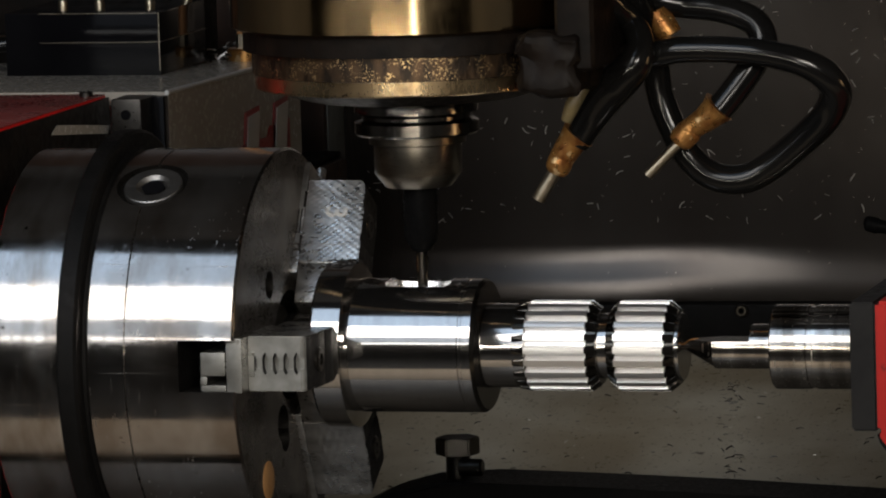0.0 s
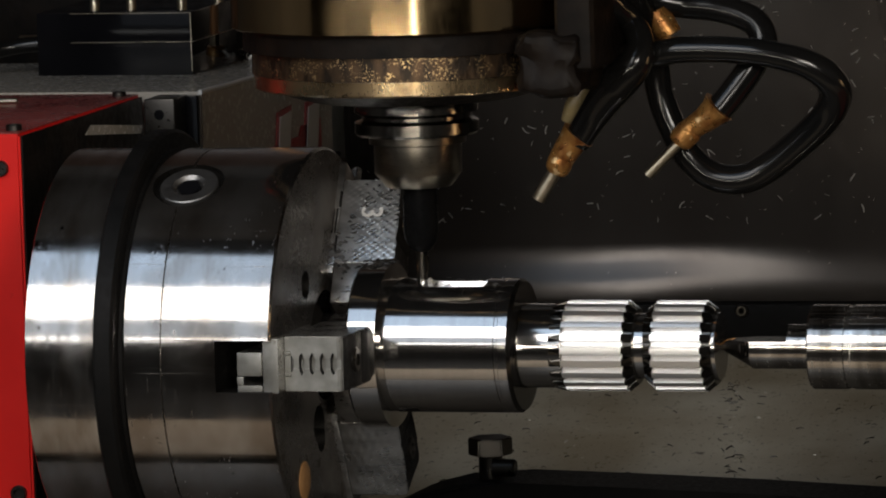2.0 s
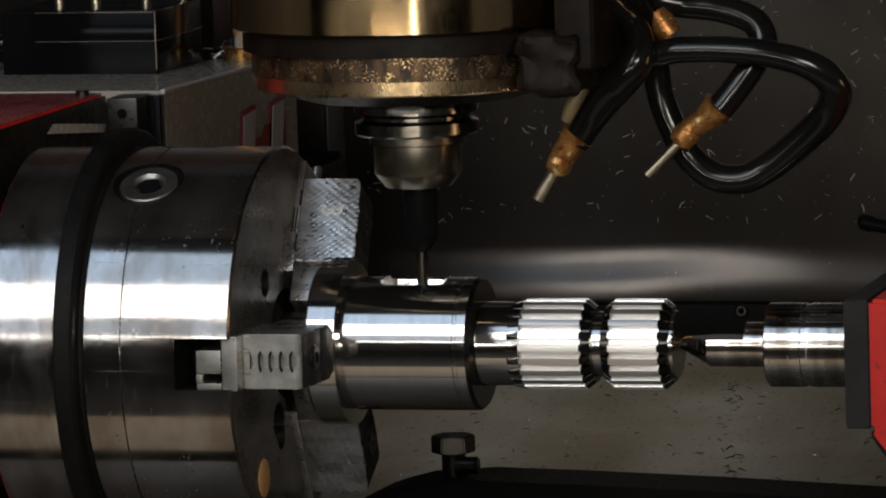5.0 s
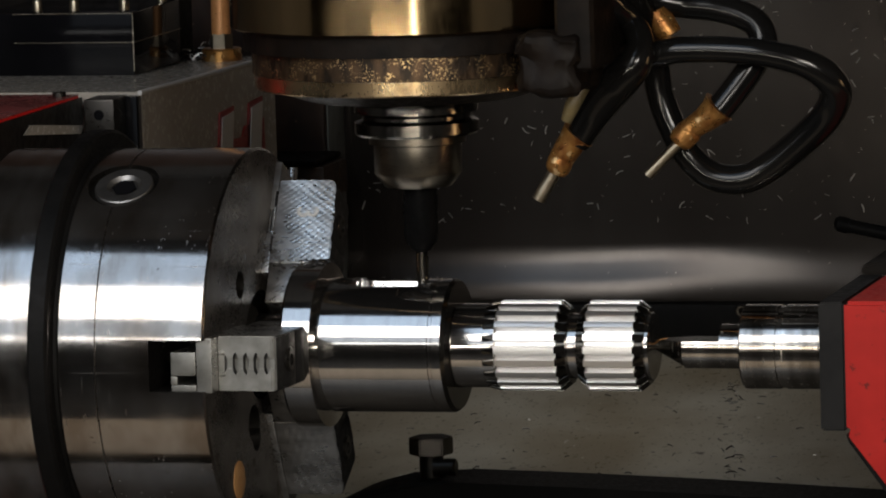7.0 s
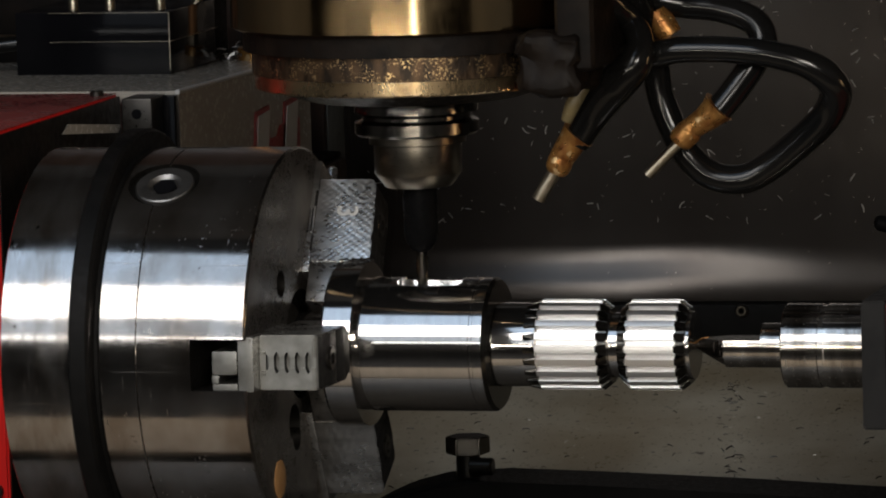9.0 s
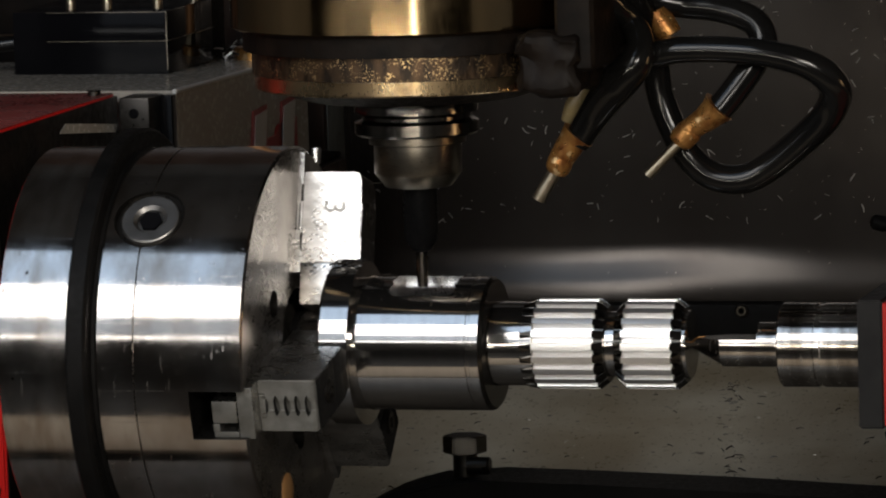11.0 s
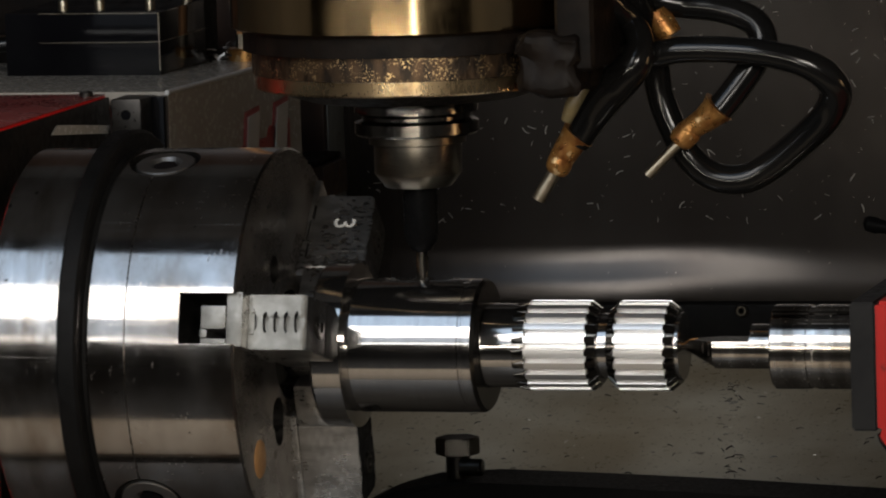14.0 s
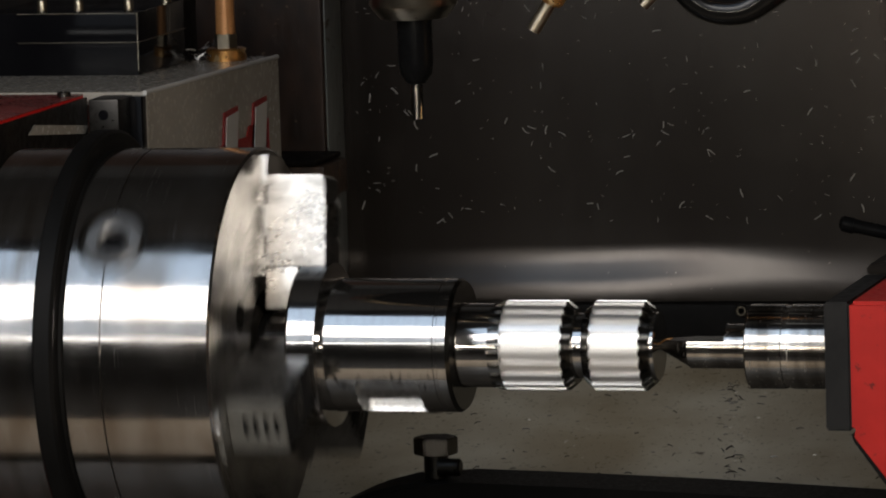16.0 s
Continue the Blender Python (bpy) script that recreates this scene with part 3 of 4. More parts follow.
def build_tailstock():
    ts = thing("tailstock", "red tailstock with dark steel quill and live centre point", "tailstock")
    q = part("quill", lathe([(0.158, 0.008), (0.158, 0.0205), (0.1588, 0.0212), (0.1765, 0.0212), (0.1768, 0.0206), (0.1795, 0.0206), (0.1798, 0.0212), (0.215, 0.0212)], 96), QUILL, ts, "turned steel tailstock quill")
    c = part("centre_point", lathe([(0.1100, 0.0010), (0.1270, 0.0106), (0.1272, 0.0112), (0.162, 0.0112)], 64), QUILL, ts, "steel half centre with a flat milled on top")
    cut(c, (box(0.10, 0.1462, -0.05, 0.05, 0.0036, 0.05, 0), DARK_STEEL))
    part("front_plate", prism([(-0.062, 0.0305), (0.045, 0.0305), (0.045, -0.0330), (-0.062, -0.0330)], 0.2075, 0.2203, "x", 0.001), CHARCOAL, ts, "black front plate")
    part("body", prism([(0.2205, 0.0310), (0.42, 0.0310), (0.42, -0.16), (0.30, -0.16), (0.262, -0.088), (0.2235, -0.0345), (0.2205, -0.0330)], -0.064, 0.047, "y", 0.002), WORN_RED, ts, "red painted tailstock body")
    # Dark strip put under the body to carry the shade of its underside.
    part("underside_shade", prism([(0.2195, -0.0345), (0.2225, -0.0365), (0.262, -0.0915), (0.298, -0.16), (0.2945, -0.16), (0.259, -0.0915), (0.2205, -0.0385)], -0.060, 0.045, "y", 0.0005), RUBBER_AND_SHADE, ts, "dark strip painted in for the shaded underside")
    l = part("locking_pin", tube([(0.1815, 0.115, 0.0485), (0.1835, 0.115, 0.0481), (0.1890, 0.115, 0.0467), (0.1930, 0.115, 0.0460), (0.29, 0.115, 0.026)], [0.0020, 0.0042, 0.0043, 0.0036, 0.0038]), BLACK_OXIDE, ts, "black locking handle")
    part("handle_block", box(0.25, 0.31, 0.03, 0.125, -0.155, 0.045, 0.004), DARK_STEEL, ts, "dark clamp block")
    part("top_cover", prism([(0.2080, 0.0300), (0.2080, 0.0345), (0.2300, 0.0400), (0.42, 0.0400), (0.42, 0.0300)], 0.0475, 0.120, "y", 0.001), DARK_AND_SHADE, ts, "oily black top cover")
    part("curled_chip", tube([(0.1080, -0.012, 0.0120), (0.1110, -0.013, 0.0085), (0.1105, -0.012, 0.0040), (0.1130, -0.011, 0.0025), (0.1165, -0.012, 0.0048), (0.1205, -0.012, 0.0055)], 0.00028, 6), BRASS, ts, "bright curl of swarf on the centre")
    MOVING["tailstock"] = ts


def build_rotary():
    ro = thing("rotary_table_unit", "grey-white and red rotary indexer housing with black connector boxes", "rotary table")
    part("red_housing", prism([(-0.002, -0.16), (-0.002, 0.1085), (0.205, 0.1085), (0.205, -0.16)], -0.55, -0.2545, "x", 0.0012), [RED], ro, "red painted front housing")
    part("top_skin", box(-0.549, -0.2555, -0.0005, 0.2035, 0.1087, 0.1092, 0.0001), DULL_RED, ro, "dull red top")
    # Thin black strip covering the housing's front edge by the bracket.
    part("edge_strip", box(-0.2283, -0.2213, 0.2005, 0.2092, -0.15, 0.1080, 0.0006), BLACK_PAINT, ro, "black strip beside the bracket")
    # Black sheet put on the housing's +x side in place of its shade.
    part("side_shade_sheet", box(-0.2545, -0.2535, 0.0, 0.204, -0.16, 0.1075, 0.0003), DARK_AND_SHADE, ro, "black sheet standing in for the shaded housing side")
    part("corner_block", box(-0.2450, -0.2280, 0.180, 0.207, 0.078, 0.1085, 0.001), DARK_STEEL, ro, "dark bare steel corner bracket")
    # Flat black disc stands in for the shade inside a hole.
    part("bracket_hole_shade", turned(lathe([(-0.0005, 0.0028), (0.0004, 0.0028), (0.0004, 0.001)], 20, "z"), Matrix.Translation((-0.2365, 0.1800, 0.100)) @ Matrix.Rotation(radians(90), 4, "X")), BLACK_PAINT, ro)
    part("bearing_boss", lathe([(-0.235, 0.006), (-0.235, 0.010), (-0.222, 0.010), (-0.222, 0.006)], 96), BLACK_PAINT, ro, "black bearing boss")
    part("motor_housing", prism([(0.2095, -0.16), (0.2095, 0.1095), (0.468, 0.1055), (0.468, -0.16)], -0.62, -0.2215, "x", 0.0016), WHITE, ro, "grey-white painted motor housing")
    # Thin light tube paints in the specular highlight of the rounded edge.
    part("edge_highlight", tube([(-0.2223, 0.2100, 0.1091), (-0.2223, 0.3300, 0.1072), (-0.2223, 0.4672, 0.1051)], 0.0014, 8), SCRIBED_AND_SHINE, ro, "painted highlight along the housing edge")
    # red and white mark on the side of the housing
    def mark(name, pts, mat):
        part(name, prism(pts, -0.2213, -0.2206, "x"), mat, ro)
    mark("decal_band", [(0.285, 0.055), (0.345, 0.0655), (0.395, 0.0655), (0.40, 0.071), (0.44, 0.072), (0.44, 0.050), (0.285, 0.050)], LOGO_RED)
    for y0 in (0.350, 0.408):
        mark("decal_frame", [(y0 - 0.006, 0.050), (y0 + 0.002, 0.0835), (y0 + 0.030, 0.0850), (y0 + 0.026, 0.050)], LOGO_RED)
        part("decal_bar", prism([(y0 - 0.001, 0.050), (y0 + 0.006, 0.0805), (y0 + 0.029, 0.0822), (y0 + 0.022, 0.050)], -0.2206, -0.2202, "x"), LOGO_WHITE, ro)
    cb = part("connector_box", box(-0.3555, -0.2635, 0.33, 0.42, 0.1072, 0.1435, 0.0013), BLACK_PAINT, ro, "black connector box")
    # Nickel strips paint in the highlights along the seam and box edges.
    part("seam", box(-0.335, -0.2628, 0.3296, 0.4204, 0.1263, 0.1265, 0), NICKEL, cb, "thin seam with its highlight painted in")
    part("box_edge_glint", box(-0.335, -0.2634, 0.3296, 0.3300, 0.1428, 0.1430, 0), NICKEL, cb, "thin strip painted in for the edge highlight")
    part("box_edge_glint", box(-0.2637, -0.2633, 0.3296, 0.3299, 0.1100, 0.1430, 0), NICKEL, cb, "thin strip painted in for the edge highlight")
    for x in (-0.325, -0.303, -0.273, -0.262):
        part("cap_screw", turned(socket_screw(0.0028, 0.006), Matrix.Translation((x if x < -0.265 else -0.268, 0.345 if x < -0.265 else 0.40, 0.1435))), NICKEL, cb, "bright cap screw")
    part("rear_block", box(-0.47, -0.27, 0.425, 0.466, 0.1060, 0.175, 0.002), DARK_AND_SHADE, ro, "oily dark block behind the connector")
    part("cable", tube([(-0.354, 0.35, 0.125), (-0.375, 0.345, 0.123), (-0.41, 0.33, 0.118), (-0.5, 0.33, 0.125)], 0.0045), HOSE, ro, "black cable")
    ft = part("hose_fitting", lathe([(0.1097, 0.0118), (0.1160, 0.0118), (0.1170, 0.0108), (0.1170, 0.003)], 48, "z"), BRASS, ro, "brass fitting flange")
    ft.location = (-0.2440, 0.437, -0.0037)
    f2 = part("nut", hexagon(0.0068, 0.1165, 0.1255), NICKEL, ft, "bright hexagon nut")
    f3 = part("tube", lathe([(0.125, 0.0058), (0.150, 0.0054), (0.170, 0.0048), (0.30, 0.0045)], 32, "z"), COPPER, ft, "amber coloured tube")
    for x, z in ((-0.265, 0.091), (-0.262, -0.078)):
        part("cover_screw", turned(socket_screw(0.0042, 0.003), Matrix.Translation((x, -0.002, z)) @ Matrix.Rotation(radians(90), 4, "X")), DARK_STEEL, ro, "black socket screw")
    part("plug_sleeve", turned(lathe([(-0.372, 0.0048), (-0.357, 0.0048)], 24, "x"), Matrix.Translation((0, 0.35, 0.1245))), NICKEL, ro, "bright cable plug sleeve")
    part("latch", tube([(-0.330, 0.155, 0.1105), (-0.3085, 0.155, 0.1105)], 0.0016), NICKEL, ro, "thin steel latch pin")
    part("rating_plate", prism([(0.1024, 0.0972), (0.1124, 0.1016), (0.2033, 0.0921), (0.1978, 0.0881)], -0.2535, -0.2529, "x"), WHITE, ro, "pale plate on the black side")
    part("top_screw", turned(socket_screw(0.0038, 0.0035), Matrix.Translation((-0.262, 0.19, 0.1085))), DARK_STEEL, ro, "black button screw")
    part("top_screw", turned(socket_screw(0.0042, 0.004), Matrix.Translation((-0.262, 0.012, 0.1085))), DARK_STEEL, ro, "black button screw")
    rnd = random.Random(8)
    def heap(k):
        return [((rnd.uniform(-0.300, -0.2520), rnd.uniform(0.415, 0.464), 0.1062 + abs(rnd.gauss(0, 0.003))), (rnd.uniform(-0.5, 0.5), rnd.uniform(-0.8, 0.2), 1), rnd.choice((0.002, 0.003, 0.005, 0.007))) for _ in range(k)]
    tagged(part("swarf", chip_bm(rnd, heap(110)), CHIP_DARK, ro, "oily dark swarf heaped behind the connector box"), kind="stuff")
    tagged(part("bright_swarf", chip_bm(rnd, heap(34)), CHIP, ro, "bright curls in the swarf heap"), kind="stuff")
    MOVING["rotary"] = ro


def build_clamp():
    cl = thing("clamp_bar", "black clamp casting with a hexagon head bolt behind the shaft", "clamp")
    pts = [(-0.155, -0.16), (-0.150, -0.135), (-0.130, -0.1255), (-0.105, -0.1190), (-0.075, -0.1180), (-0.02, -0.1195), (0.06, -0.1225), (0.17, -0.128), (0.30, -0.133), (0.30, -0.16)]
    part("casting", prism(pts, 0.29, 0.34, "y", 0.003), RUBBER_AND_SHADE, cl)
    b = part("bolt", turned(lathe([(-0.120, 0.0068), (-0.101, 0.0068)], 32, "z"), Matrix.Translation((-0.0915, 0.312, 0))), DARK_STEEL, cl, "dark bolt shank")
    h = part("head", turned(hexagon(0.0128, -0.1055, -0.0955, "z", 0.0008, 0.25), Matrix.Translation((-0.0915, 0.312, 0))), FLANGE_AND_SHADE, b, "worn hexagon bolt head")
    part("side_screw", turned(lathe([(0, 0.005), (0.012, 0.005), (0.013, 0.0042)], 24, "x"), Matrix.Translation((-0.087, 0.300, -0.111))), DARK_STEEL, cl)
    MOVING["clamp"] = cl


def build_table():
    tb = thing("machine_table", "grey slotted machine table under the fixtures", "machine table")
    part("top", box(-0.75, 0.75, -0.14, 0.36, -0.21, -0.1605, 0.003), TABLE, tb)
    part("saddle", box(-0.5, 0.5, -0.12, 0.3, -0.40, -0.2105, 0.003), WALLS, tb)
    MOVING["table"] = tb


# ---------------------------------------------------------------- spindle head, tool and hoses
SX = -0.0115


def build_head():
    hd = thing("spindle_nose", "gold bronze milling spindle nose with flaking ring", "spindle")
    at = Matrix.Translation((SX, 0, 0))
    part("housing", turned(lathe([(0.1640, 0.06), (0.1640, 0.090), (0.1655, 0.0925), (0.34, 0.0925), (0.34, 0.05)], 128, "z"), at), BRONZE, hd)
    # Groove between housing and ring is near black.
    part("groove", turned(lathe([(0.153, 0.06), (0.1535, 0.0865), (0.1640, 0.0865), (0.1640, 0.06)], 128, "z"), at), DARK_AND_SHADE, hd, "dark groove")
    part("ring", turned(lathe([(0.1415, 0.06), (0.1415, 0.0822), (0.1535, 0.0822), (0.1540, 0.06)], 128, "z"), at), RUSTY, hd, "flaking gold ring")
    part("lip", turned(lathe([(0.1335, 0.05), (0.1335, 0.0800), (0.1345, 0.0812), (0.1412, 0.0815), (0.1415, 0.06)], 128, "z"), at), LIP, hd, "smooth bronze lip")
    part("nose_face", turned(lathe([(0.1265, 0.02), (0.1268, 0.055), (0.1335, 0.076), (0.1336, 0.02)], 96, "z"), at), DARK_AND_SHADE, hd, "dark nose face")
    MOVING["head"] = hd
    th = thing("tool_holder", "satin steel taper tool holder with black end mill", "tool holder")
    part("flange", turned(lathe([(0.1278, 0.02), (0.1278, 0.0305), (0.1255, 0.0315), (0.1195, 0.0315), (0.1178, 0.0275), (0.1160, 0.0275), (0.1145, 0.0315), (0.1090, 0.0315), (0.1078, 0.0303), (0.1078, 0.016)], 96, "z"), at), FLANGE_AND_SHADE, th, "blackened flange")
    part("taper", turned(lathe([(0.125, 0.021), (0.150, 0.018), (0.200, 0.012), (0.270, 0.010)], 48, "z"), at), FLANGE_AND_SHADE, th, "steel taper seated in the nose")
    part("collar", turned(lathe([(0.1078, 0.0245), (0.1035, 0.0245), (0.1030, 0.0205)], 96, "z"), at), HOLDER, th)
    part("collet_nut", turned(lathe([(0.1030, 0.0200), (0.1028, 0.0222), (0.0885, 0.0222), (0.0878, 0.0218), (0.0818, 0.0172), (0.0812, 0.0165), (0.0812, 0.008)], 96, "z"), at), HOLDER, th, "satin steel collet nut")
    ax = Matrix.Translation((SX + 0.0004, 0, 0))
    ml = part("end_mill", turned(lathe([(0.084, 0.004), (0.084, 0.0088), (0.0580, 0.0088), (0.0530, 0.0080), (0.0485, 0.0048), (0.0480, 0.0030), (0.0460, 0.0030)], 64, "z"), ax), BLACK_OXIDE, th, "black end mill shank")
    fl = bmesh.new()
    n, rings = 24, []
    for i in range(25):
        z = 0.0475 - 0.0175 * i / 24
        rings.append([fl.verts.new((SX + 0.0004 + r * math.cos(a), r * math.sin(a), z)) for k in range(n) for r, a in [(0.0031 if (k % 12) < 9 else 0.0026, 2 * math.pi * k / n + i * 0.035)]])
    for p, q in zip(rings, rings[1:]):
        for k in range(n):
            fl.faces.new((p[k], p[(k + 1) % n], q[(k + 1) % n], q[k]))
    fl.faces.new(rings[0][::-1]), fl.faces.new(rings[-1])
    part("cutting_end", fl, FLANGE_AND_SHADE, ml, "fluted cutting end")
    MOVING["holder"] = th
    # coolant hoses
    ho = thing("coolant_hose", "glossy black coolant hose with brass nozzle", "hose")
    part("hose", tube([(0.0735, -0.01, 0.1040), (0.0830, -0.012, 0.1175), (0.0965, -0.018, 0.1336), (0.1070, -0.020, 0.1444), (0.1090, -0.016, 0.1544), (0.1032, -0.012, 0.1654), (0.0967, -0.020, 0.1746), (0.0880, -0.032, 0.1900), (0.0830, -0.040, 0.240), (0.0830, -0.040, 0.290)],
                      [0.0068, 0.0080, 0.0100, 0.0088, 0.0072, 0.0066, 0.0070, 0.0075, 0.0075, 0.0075], 18), HOSE, ho)
    part("collar", tube([(0.0622, -0.01, 0.0885), (0.0632, -0.01, 0.0905), (0.0645, -0.01, 0.0935), (0.0660, -0.01, 0.0965), (0.0680, -0.01, 0.0995), (0.0715, -0.01, 0.1045), (0.0745, -0.01, 0.1080)], [0.0046, 0.0062, 0.0066, 0.0064, 0.0068, 0.0074, 0.0090], 16), BRASS, ho, "crumpled brass collar")
    part("nozzle", tube([(0.0530, -0.01, 0.0752), (0.0640, -0.01, 0.0925)], 0.0035), NICKEL, ho, "bright nozzle tube")
    part("clip", tube([(0.0655, 0.004, 0.1130), (0.0690, 0.004, 0.1205), (0.0760, 0.004, 0.1310), (0.0835, 0.004, 0.1390), (0.0850, 0.004, 0.1410)], [0.0032, 0.0046, 0.0046, 0.0036, 0.0022]), AMBER, ho, "milky yellow plastic clip")
    MOVING["hose_a"] = ho
    hb = thing("coolant_hose", "glossy black looped coolant hose with brass nozzle", "hose")
    part("hose", tube([(0.1430, -0.004, 0.1165), (0.1528, 0.0, 0.1286), (0.1623, 0.004, 0.1423), (0.1664, 0.008, 0.1535), (0.1600, 0.010, 0.1630), (0.1429, 0.010, 0.1690), (0.1232, 0.008, 0.1715), (0.1049, 0.0, 0.1770), (0.0955, -0.020, 0.1900), (0.088, -0.030, 0.225), (0.088, -0.030, 0.290)], 0.0072, 18), HOSE, hb)
    part("collar", tube([(0.1245, -0.005, 0.1025), (0.1262, -0.005, 0.1045), (0.1300, -0.005, 0.1085), (0.1318, -0.005, 0.1105), (0.1375, -0.005, 0.1140), (0.1425, -0.005, 0.1180), (0.1458, -0.005, 0.1210)], [0.0048, 0.0066, 0.0066, 0.0056, 0.0064, 0.0074, 0.0092], 16), BRASS, hb, "brass hose collar")
    part("nozzle", tube([(0.1085, -0.005, 0.0868), (0.1273, -0.005, 0.1052)], 0.0028), NICKEL, hb, "bright nozzle tube")
    MOVING["hose_b"] = hb
    hc = thing("coolant_hose", "thick glossy black hose bent in a loop", "hose")
    part("hose", tube([(0.1040, -0.004, 0.1560), (0.1090, -0.008, 0.1500), (0.1167, -0.010, 0.1482), (0.1272, -0.012, 0.1500), (0.1473, -0.012, 0.1501), (0.1701, -0.012, 0.1482), (0.1896, -0.010, 0.1432), (0.2012, -0.006, 0.1355), (0.2040, 0.0, 0.1262), (0.1976, 0.006, 0.1145),
                       (0.1829, 0.010, 0.1010), (0.1664, 0.012, 0.0885), (0.1533, 0.012, 0.0826), (0.1380, 0.012, 0.0843), (0.1261, 0.012, 0.0940), (0.1178, 0.012, 0.1092), (0.1119, 0.012, 0.1263), (0.1105, 0.010, 0.1421), (0.1075, 0.0, 0.1650), (0.1039, -0.020, 0.190), (0.095, -0.03, 0.23), (0.095, -0.03, 0.29)],
                      [0.0066, 0.0070, 0.0070, 0.0068, 0.0066, 0.0068, 0.0072, 0.0078, 0.0082, 0.0080, 0.0078, 0.0076, 0.0076, 0.0074, 0.0072, 0.0070, 0.0068, 0.0068, 0.0070, 0.0070, 0.0070, 0.0070], 18, 8), HOSE, hc)
    part("ferrule", tube([(0.1205, 0.002, 0.1560), (0.1165, 0.002, 0.1620), (0.1130, 0.002, 0.1680)], [0.0062, 0.0070, 0.0062]), BRASS, hc, "brass ferrule")
    MOVING["hose_c"] = hc
    bl = thing("hose_block", "dark manifold block beside the spindle nose", "manifold")
    part("block", box(0.0780, 0.0985, -0.070, 0.0, 0.1445, 0.34, 0.005, 3), DARK_AND_SHADE, bl)
    lump = box(0.0600, 0.0900, -0.074, -0.022, 0.1335, 0.1640, 0.005, 3)
    bmesh.ops.subdivide_edges(lump, edges=lump.edges[:], cuts=4, use_grid_fill=True)
    for v in lump.verts:
        v.co += Vector((noise.noise(v.co * 130), noise.noise(v.co * 130 + Vector((5, 1, 2))), noise.noise(v.co * 130 + Vector((9, 4, 3))))) * 0.0035
    part("fitting_boss", lump, DARK_AND_SHADE, bl, "oily dark lumpy fitting boss")
    MOVING["manifold"] = bl


def chips():
    rnd = random.Random(5)
    wall = [((rnd.uniform(-0.24, 0.17), 0.6985, rnd.uniform(-0.02, 0.15)), (0, -1, 0), rnd.choice((0.0012, 0.0015, 0.0015, 0.002, 0.003, 0.0042, 0.0055))) for _ in range(350)]
    tagged(part("metal_chips", chip_bm(rnd, wall), CHIP), "small bright steel chips stuck on the back sheet", "chips", kind="stuff")

    def on_tray(x, y):
        return (x, y, -0.098 - (0.69 - y) * 0.067 / 0.29)
    slope = Vector((0, -0.067, 0.29)).normalized()
    low = [(on_tray(rnd.uniform(-0.2, 0.15), rnd.uniform(0.45, 0.685)), slope, rnd.choice((0.0015, 0.002, 0.003, 0.0045))) for _ in range(190)]
    low += [(on_tray(0.001 + rnd.gauss(0, 0.004) + (0.68 - y) * 0.21, y), slope, rnd.choice((0.002, 0.003, 0.004, 0.006))) for y in [rnd.choice((0.505, 0.525, 0.56, 0.60, 0.62)) + rnd.gauss(0, 0.008) for _ in range(48)]]
    tagged(part("dark_chips", chip_bm(rnd, low), CHIP_DARK), "oily dark chips scattered on the sloping tray", "chips", kind="stuff")
    low = [(on_tray(rnd.uniform(-0.2, 0.15), rnd.uniform(0.45, 0.685)), slope, rnd.choice((0.0015, 0.002, 0.003))) for _ in range(90)]
    # These light specks along the trail stand in for droplet glints.
    low += [(on_tray(0.001 + rnd.gauss(0, 0.004) + (0.68 - y) * 0.21, y), slope, rnd.choice((0.0012, 0.002))) for y in [rnd.uniform(0.50, 0.66) for _ in range(40)]]
    tagged(part("bright_chips_and_glints", chip_bm(rnd, low), CHIP), "bright steel chips and painted droplet glints scattered on the sloping tray", "chips", kind="stuff")
    # panel screw in the wiper strip
    sc = thing("panel_screw", "dark round panel screw in the wiper strip", "screw")
    part("head", turned(lathe([(0, 0.0042), (0.0015, 0.0042), (0.0025, 0.0030), (0.0025, 0.0016), (0.001, 0.0014)], 24, "z"), Matrix.Translation((0.0057, 0.684, -0.0735)) @ Matrix.Rotation(radians(90), 4, "X")), DARK_STEEL, sc)
    # Nickel ring paints in the highlights around the screw socket.
    part("rim", turned(lathe([(0.0024, 0.0026), (0.0029, 0.0029), (0.0029, 0.0021), (0.0024, 0.0020)], 24, "z"), Matrix.Translation((0.0057, 0.684, -0.0735)) @ Matrix.Rotation(radians(90), 4, "X")), NICKEL, sc, "bright ring painted in for the socket's highlight")


enclosure()
build_table()
build_rotary()
build_chuck()
build_work()
build_tailstock()
build_clamp()
build_head()
chips()


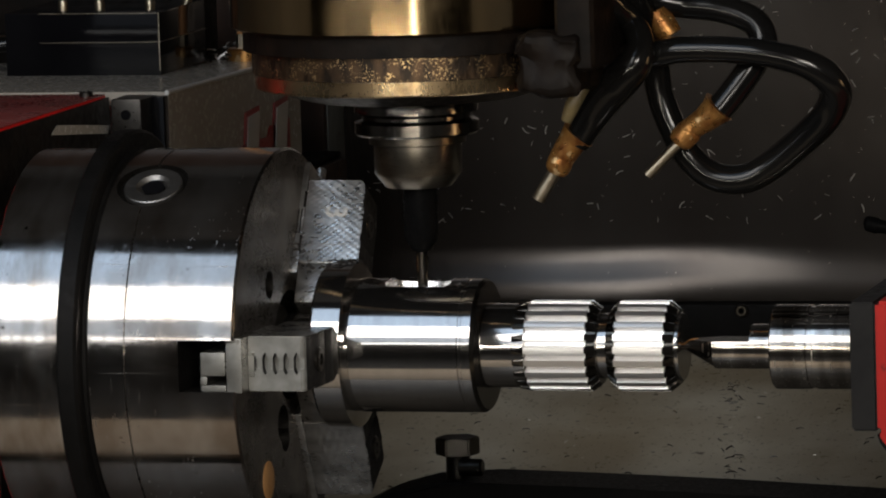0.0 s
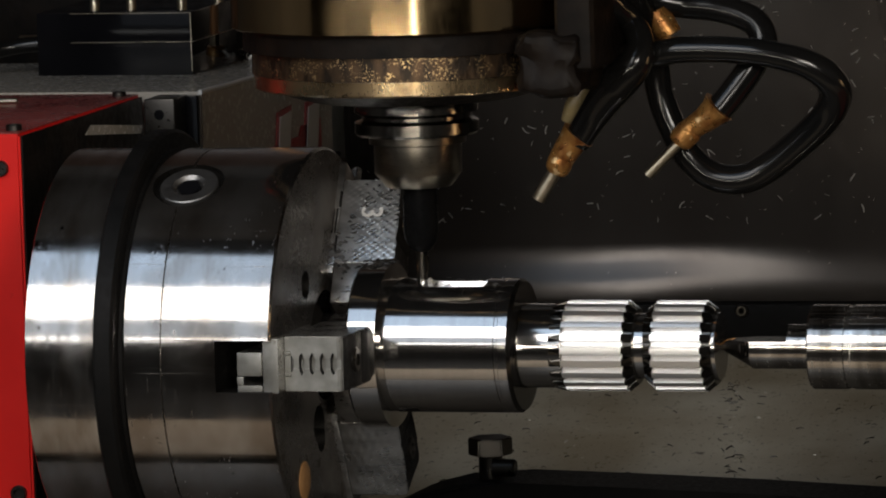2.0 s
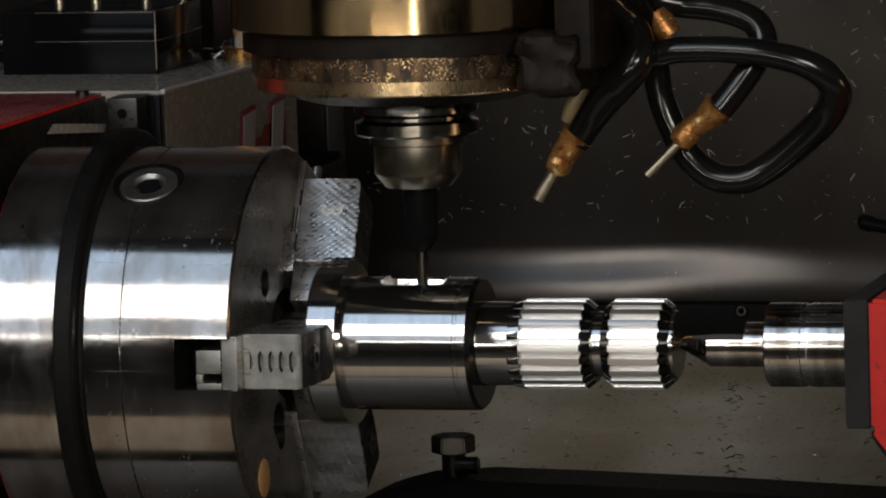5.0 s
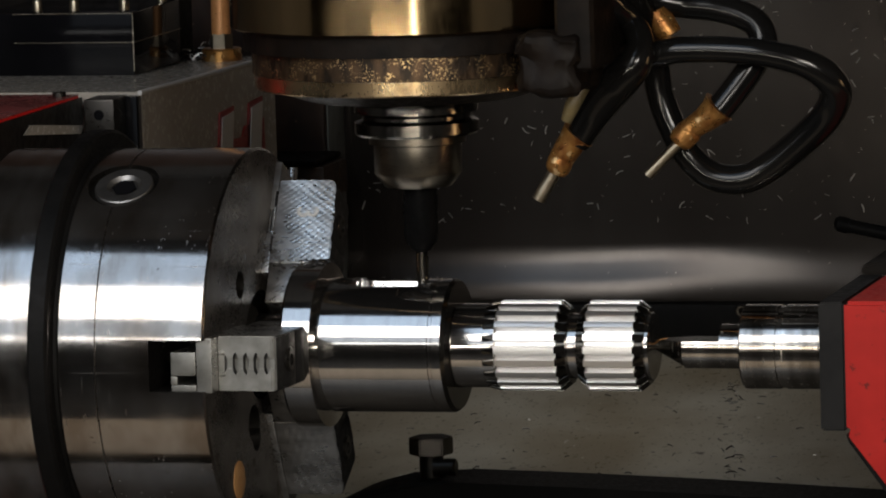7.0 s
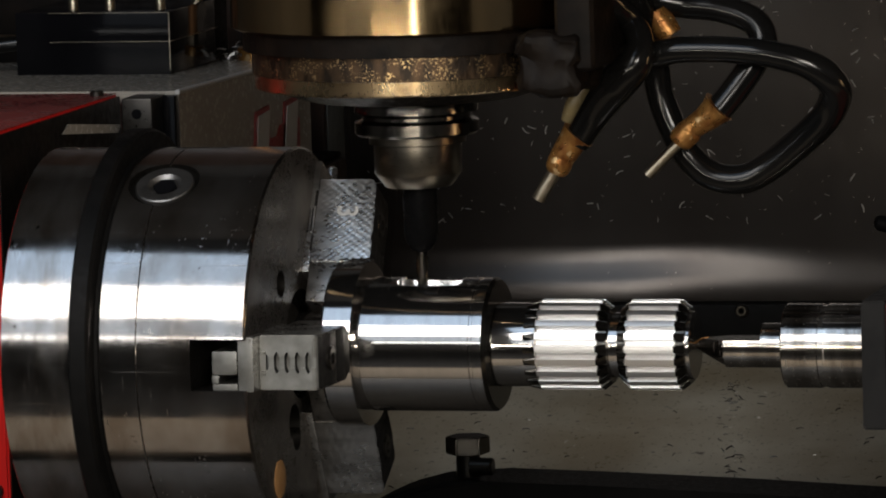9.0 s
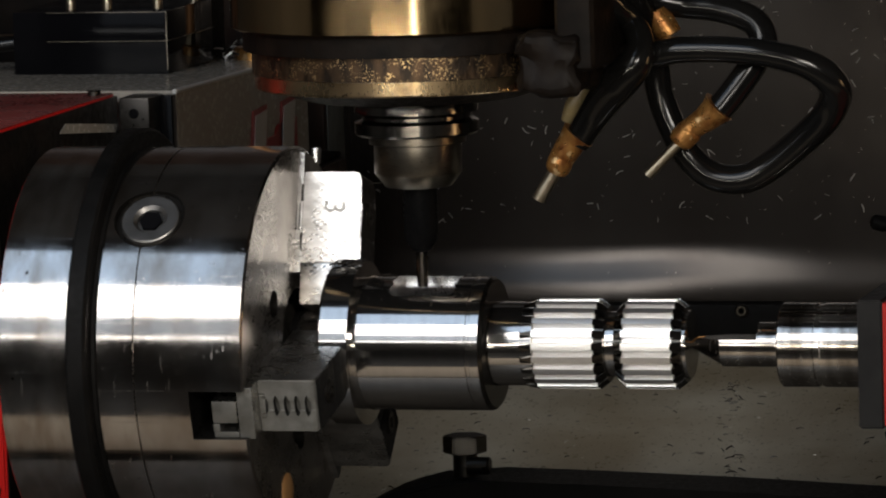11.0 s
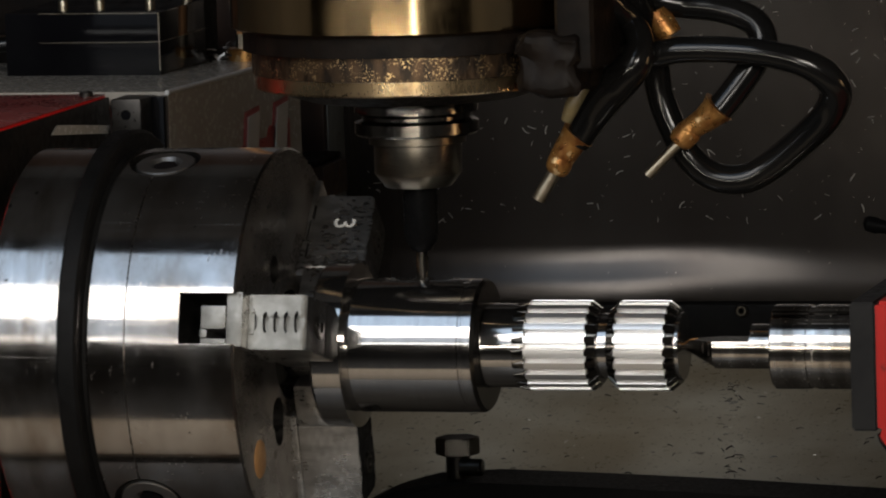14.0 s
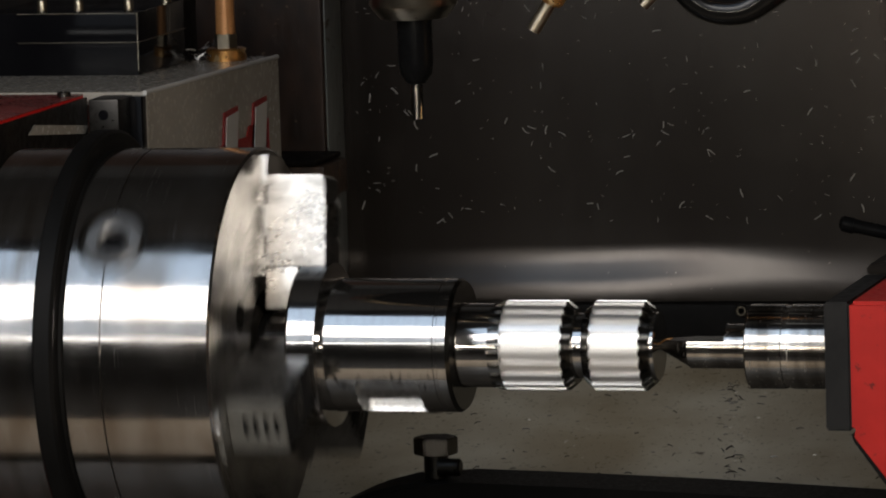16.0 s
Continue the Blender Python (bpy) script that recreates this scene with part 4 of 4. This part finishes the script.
# ---------------------------------------------------------------- movement
def motions():
    # table: seconds, metres along x, metres away
    px = [(0, 827, 0), (0.5, 848, 0), (1, 871, 0), (1.5, 887, 0), (2, 891, 0), (2.5, 897, 4), (3, 899, 7), (3.5, 882, 7), (4, 859, 7), (5.2, 812, 7), (6.3, 785, 6), (6.5, 781, 5), (7, 775, 0), (7.5, 787, 0.5),
          (8, 810, 1), (8.5, 833, 1), (9, 847, 4), (9.2, 851, 5), (9.4, 852, 6.5), (9.7, 851, 7), (10.05, 832, 7), (10.35, 816, 7), (10.55, 818, 7), (11.3, 861, 7), (11.5, 873, 7), (11.8, 889, 7), (12, 891, 7), (12.5, 891, 7), (13, 884, 0), (13.5, 862, 0), (14, 827, 0), (14.5, 793, 0), (14.9, 784.5, 0), (15, 784, 0), (16, 784, 0)]
    slide = [(t, ((x - 784) - 0.906 * d) / 3380, d / 1000) for t, x, d in px]
    turn = [(0, 1.5), (9.4, 1.5), (9.5, -1.5), (9.7, -11), (9.8, -13.6), (12.2, -13.6), (12.3, -4), (12.4, 9), (12.5, 15.3), (15.1, 15.3), (15.2, 8), (15.3, -6), (15.4, -26), (15.5, -44.5), (15.6, -62), (15.7, -81), (15.8, -102), (15.9, -120), (16, -140.5)]
    lift = [(0, 0), (9.0, 0), (9.1, 0.010), (9.2, 0.034), (10.2, 0.034), (10.3, 0.011), (10.4, 0), (11.8, 0), (11.9, 0.022), (12.0, 0.034), (13.0, 0.034), (13.1, 0.011), (13.2, 0), (14.7, 0), (14.8, 0.07), (14.9, 0.085), (16, 0.085)]

    def at(rows, t):
        for a, b in zip(rows, rows[1:]):
            if t <= b[0]:
                k = (t - a[0]) / (b[0] - a[0])
                return [p + (q - p) * k for p, q in zip(a[1:], b[1:])]

    plain = [(t, pose(x, y, 0)) for t, x, y in slide]
    for k in ("table", "rotary", "tailstock", "clamp"):
        walk(MOVING[k], plain)
    times = sorted({r[0] for r in slide} | {r[0] for r in turn})
    spun = [(t, pose(*at(slide, t), 0, -at(turn, t)[0])) for t in times]
    for k in ("chuck", "work", "faceplate"):
        walk(MOVING[k], spun)
    for k in ("head", "holder", "hose_a", "hose_b", "hose_c", "manifold"):
        walk(MOVING[k], [(t, pose(0, 0, z)) for t, z in lift])


motions()
